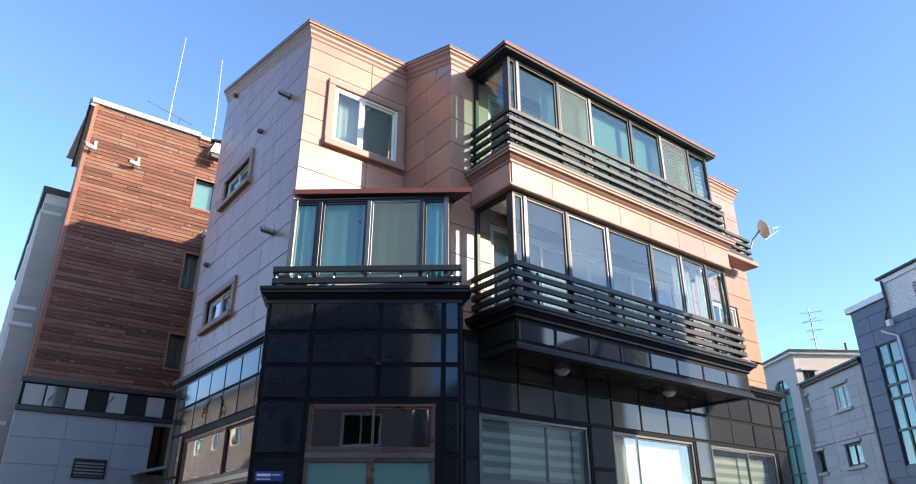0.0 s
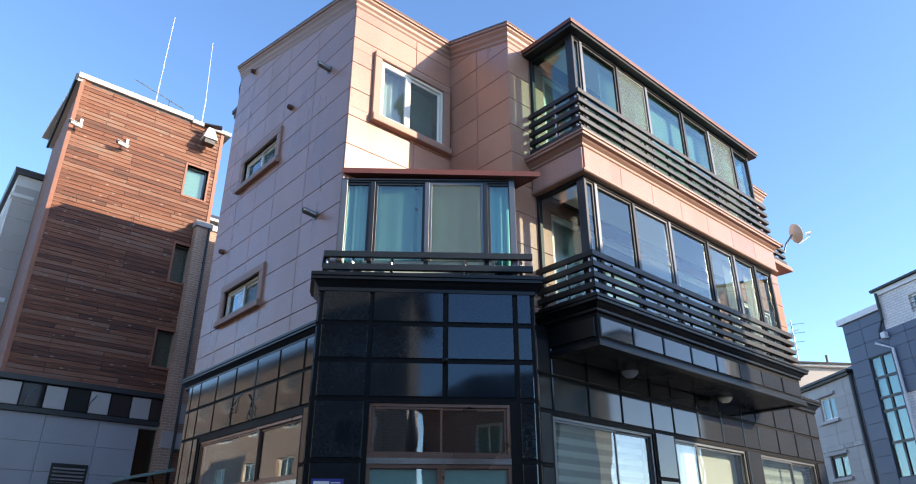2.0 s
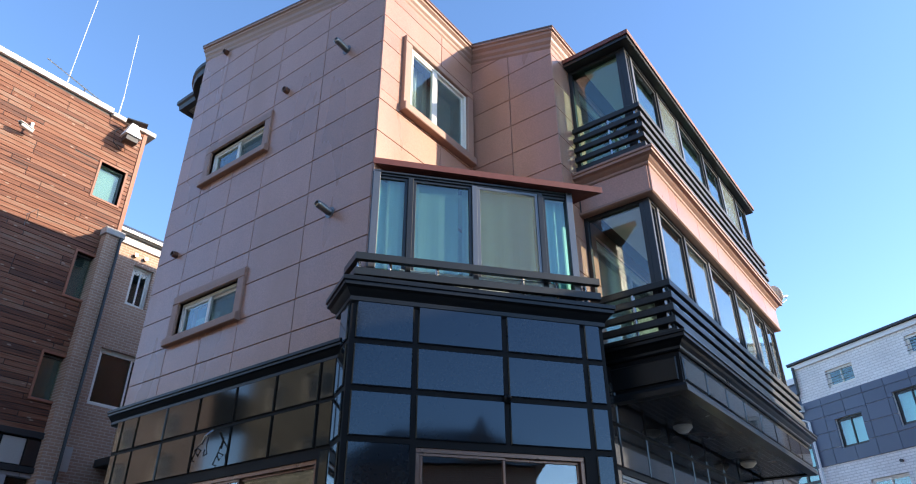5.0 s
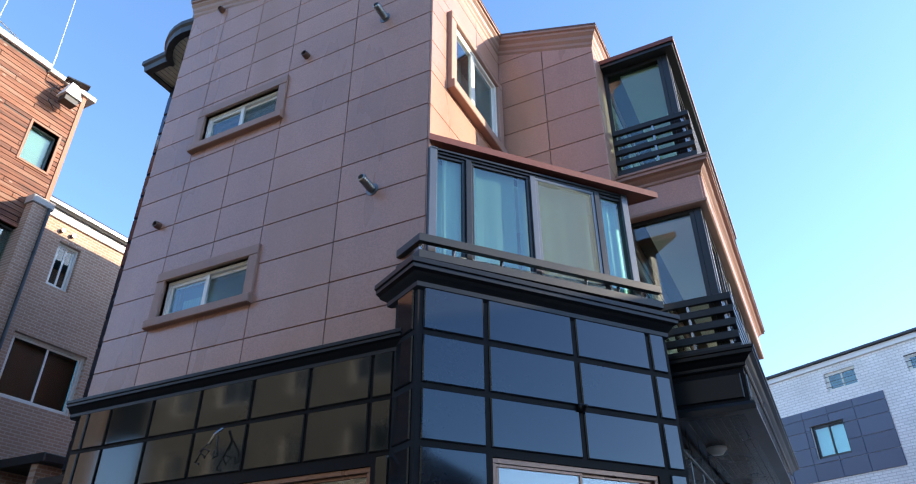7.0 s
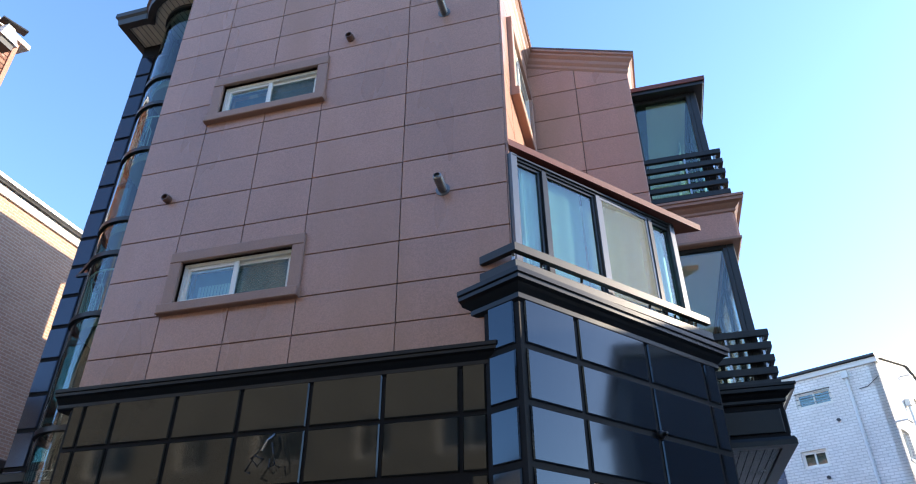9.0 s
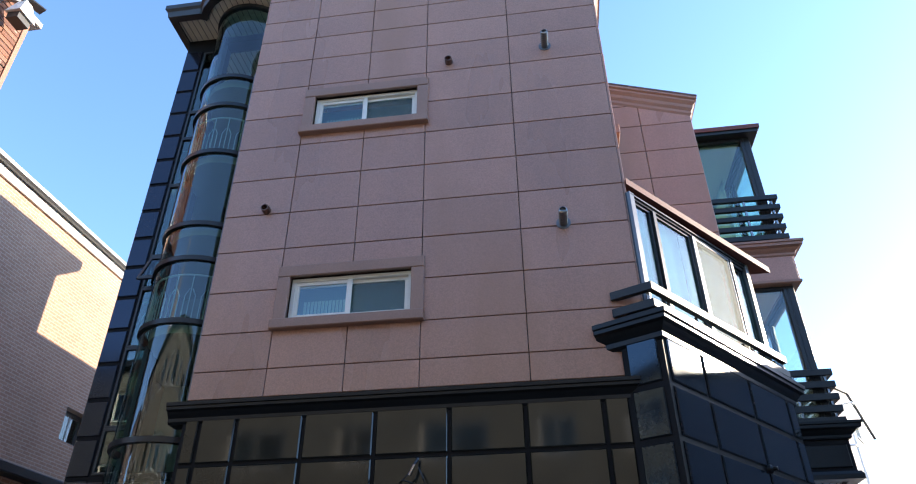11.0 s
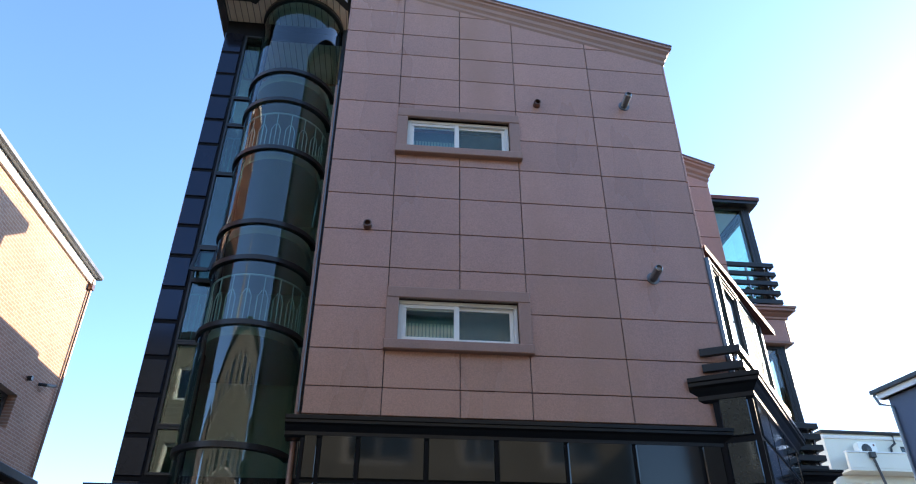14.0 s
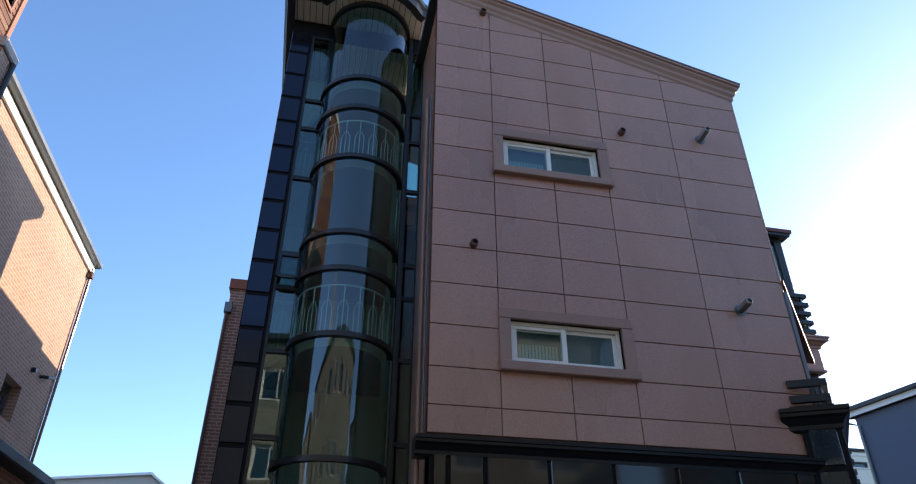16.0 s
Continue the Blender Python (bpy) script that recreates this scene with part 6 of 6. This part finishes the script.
for x, y, z0, z1, lean in ((4.5, 24.0, 14.4, 20.1, 0.02), (6.12, 23.8, 14.4, 19.6, -0.13)):
    ant = thing("whip_antenna", (x, y, z0), "tall thin white whip antenna on the roof", "antenna", "whip antennas")
    bar("mast", [(x, y, z0), (x, y, z0 + 2.6)], 0.018, WHITE_PAINT, ant)
    bar("whip", [(x, y, z0 + 2.5), (x + lean, y, z1)], 0.010, WHITE_PAINT, ant)
ya = thing("yagi_antenna", (4.6, 22.6, 15.4), "small rusty yagi antenna lying over the roof edge", "antenna")
bar("boom", [(3.4, 22.5, 15.75), (5.1, 22.7, 15.5)], 0.015, ALU_PALE, ya)
for k in range(10):
    c = Vector((3.45 + .17 * k, 22.5 + .02 * k, 15.745 - .025 * k))
    bar("element", [c + Vector((0, -.15, -.1)), c + Vector((0, .15, .1))], 0.007, ALU_PALE, ya, sides=5)
bar("stand", [(4.6, 22.65, 14.5), (4.6, 22.65, 15.6)], 0.02, ALU_PALE, ya)
for x in (2.3, 4.0):
    bar("loose_cable", [(x, 21.64, 10.3), (x - .05, 21.5, 10.55), (x + .12, 21.45, 10.75), (x + .2, 21.6, 10.6)], 0.008, ALU_PALE, wh)
for x in (2.6, 4.0):
    bar("wall_hook", [(x + .05, 21.62, 5.35), (x + .05, 21.45, 5.4), (x - .08, 21.42, 5.2), (x - .1, 21.42, 4.95)], 0.015, STEEL, wh)
vg = thing("vent_grille", (3.85, 21.66, 3.5), "dark metal louvre vent in the stone base", "vent")
vf = Face((3.42, 21.66), (4.25, 21.66))
bm = bmesh.new()
ring_frame(bm, vf, 0, 0.83, 3.22, 3.72, 0.05, -0.02, 0.03)
part("frame", bm, ALU, vg)
for k in range(5):
    part("louvre", one(vf, 0.05, 0.78, 3.29 + .085 * k, 3.33 + .085 * k, -0.02, 0.02), ALU, vg)
# pale grey house beyond the cedar wall
gp = thing("grey_stone_house", (3, 32, 0), "grey stone house with a dark gutter", "house")
gw = Face((1.93, 38.5), (1.53, 27.2))
g_h = [(8.3, 9.6, 9.6, 10.6), (5.5, 6.8, 9.6, 10.6), (8.3, 9.6, 6.0, 7.2), (5.5, 6.8, 6.0, 7.2)]
backing(gw, 0, gw.length, 0, 13.6, g_h, 0.3, STUCCO, gp, "wall", None, "pale wall with red-framed windows")
gs = Face((1.53, 27.2), (6, 27.2))
gsw = backing(gs, 0.3, gs.length, 0, 13.6, [], 0.3, STUCCO, gp, "wall")
cladding(gs, [0.0, 0.75, 1.5], [0.6 * i for i in range(23)], [], 0.014, 0.0, 0.02, STONE_PALE, gsw)
for h in g_h:
    slider(gp, gw, *h, -0.06, WOOD_TRIM, GLASS_DARK, (0.5,), 0.09, 0.05, 0.09, DIM, -0.28, None, "window", "red-brown framed window")
for z_ in (12.75, 9.1, 8.5, 5.2):
    moulding("string_course", [(1.93, 38.5, z_), (1.53, 27.2, z_), (2.15, 27.2, z_)], [(0.0, 0.0), (0.04, 0.0), (0.06, 0.04), (0.06, 0.14), (0.0, 0.14)], WHITE_PAINT, gp)
for s_ in (0.6, 3.6, 7.3, 10.6):
    part("pilaster", one(gw, s_, s_ + 0.5, 0, 12.75, 0.0, 0.09), STUCCO, gp)
moulding("gutter", [(1.93, 38.5, 13.6), (1.53, 27.2, 13.6), (6, 27.2, 13.6)], [(0, 0), (0.12, 0), (0.15, 0.2), (-2, 0.8), (-2, 0)], ROOF_DARK, gp)

# ---- brick annexe behind the stair tower ----
ax = thing("brick_annexe", (14, 19, 0), "dark brick annexe with an eaves course coloured orange for sunlight", "house")
axf = Face((12.0, 18.62), (12.0, 17.64))
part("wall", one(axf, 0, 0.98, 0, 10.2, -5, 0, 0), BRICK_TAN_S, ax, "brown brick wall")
# sunlight along the top of the wall, given as an orange course
part("eaves_course", one(axf, -0.05, 1.05, 10.2, 10.45, -5, 0.06), WOOD_TRIM, ax)
part("rain_head", one(axf, -0.06, 0.10, 9.55, 9.8, 0.0, 0.14), ALU_PALE, ax)
bar("down_pipe", [axf.at(0.0, 9.6, 0.07), axf.at(0.0, 0, 0.07)], 0.04, ALU_PALE, ax)
# green canopy beside the cedar house
cn = thing("canopy", (5.4, 21.2, 3.5), "small sloping green canopy over a doorway", "canopy")
bm = bmesh.new()
cface = Face((4.9, 20.8), (6.1, 20.8))
poly_slab(bm, cface, [(0, 3.35), (1.2, 3.65), (1.2, 3.72), (0, 3.42)], -0.85, 0, 0.005)
part("sheet", bm, PANEL_GREEN, cn)
bar("strut", [(6.0, 21.6, 3.2), (5.6, 20.9, 3.5)], 0.02, ALU, cn)

# ---- corner house: small fittings ----
DISH_GREY = surf("dish_grey", (0.74, 0.72, 0.66), 0.5, var=0.06, fine=12, bump=0.02)
dish = thing("satellite_dish", (15.62, 8.05, 8.7), "grey satellite dish on the window railing", "satellite dish")
bm = bmesh.new()
aim = Vector((0.78, -0.55, 0.30)).normalized()
lathe(bm, Vector((15.75, 7.95, 8.98)) , aim, [(0.0, 0.02), (0.012, 0.10), (0.036, 0.18), (0.07, 0.245), (0.08, 0.245), (0.048, 0.18), (0.024, 0.10), (0.012, 0.02)], 28)
part("reflector", bm, DISH_GREY, dish, smooth=True)
bar("mount", [(15.47, 8.16, 8.45), (15.55, 8.1, 8.7), (15.72, 7.97, 8.96)], 0.02, ALU_PALE, dish)
tipv = Vector((15.75, 7.95, 8.98)) + aim * 0.42 + Vector((0.05, 0, -0.05))
bar("arm", [(15.78, 7.9, 8.7), tuple(tipv + Vector((0, 0, -.1))), tuple(tipv)], 0.012, WHITE_PAINT, dish)
bm = bmesh.new()
lathe(bm, tipv, -aim, [(-0.04, 0.03), (0.0, 0.035), (0.08, 0.03)], 12)
part("receiver", bm, WHITE_PAINT, dish, smooth=True)
sg = thing("street_sign", (4.2, 9.9, 2.5), "small blue enamel street sign on black stone", "sign")
part("plate", one(bay, 0.10, 0.51, 2.45, 2.59, 0.024, 0.034, 0.004), SIGN_BLUE, sg)
part("bar", one(bay, 0.13, 0.33, 2.525, 2.560, 0.034, 0.037, 0), WHITE_PAINT, sg)
part("bar", one(bay, 0.35, 0.47, 2.535, 2.550, 0.034, 0.037, 0), WHITE_PAINT, sg)
part("bar", one(bay, 0.13, 0.33, 2.478, 2.492, 0.034, 0.037, 0), WHITE_PAINT, sg)
hk = thing("wall_cable", (4.05, 12.65, 3.9), "loose black cable hanging from a steel hook", "cable")
bar("hook", [(4.06, 12.6, 4.10), (3.98, 12.62, 4.02), (3.97, 12.66, 3.92)], 0.015, STEEL, hk)
bar("cable", [(3.98, 12.66, 3.95), (3.95, 12.75, 3.85), (3.96, 12.68, 3.78), (3.95, 12.62, 3.84), (3.96, 12.72, 3.88), (3.96, 12.80, 3.74), (3.95, 12.74, 3.72)], 0.010, CABLE, hk)
bar("cable", [(4.0, 12.58, 4.0), (3.95, 12.52, 3.88), (3.96, 12.5, 3.78), (3.95, 12.55, 3.76), (3.96, 12.56, 3.84)], 0.008, CABLE, hk)
kn = bmesh.new()
c = bay.at(1.80, 4.15, 0.02)
lathe(kn, c, (bay.n.x, bay.n.y, 0), [(0, 0.05), (0.03, 0.045), (0.05, 0.025), (0.09, 0.02), (0.10, 0.0)], 14)
tagged(part("wall_spout", kn, BLACK_TRIM, None, smooth=True), "small dark metal spout between black stone panels", "fitting")

# the cedar house and all that is fixed to it stand a little further up the street
SETBACK = Matrix.Translation((-0.9, 4.0, 0.0)) @ Matrix.Scale(1.033, 4) @ Matrix.Translation((0.9, -4.0, 0.0))
for ob in list(scene.collection.objects):
    if ob.parent is None and ob.name.split(".")[0] in ("wood_clad_house", "security_camera", "flood_light", "whip_antenna", "yagi_antenna", "vent_grille", "canopy"):
        ob.matrix_world = SETBACK @ ob.matrix_world
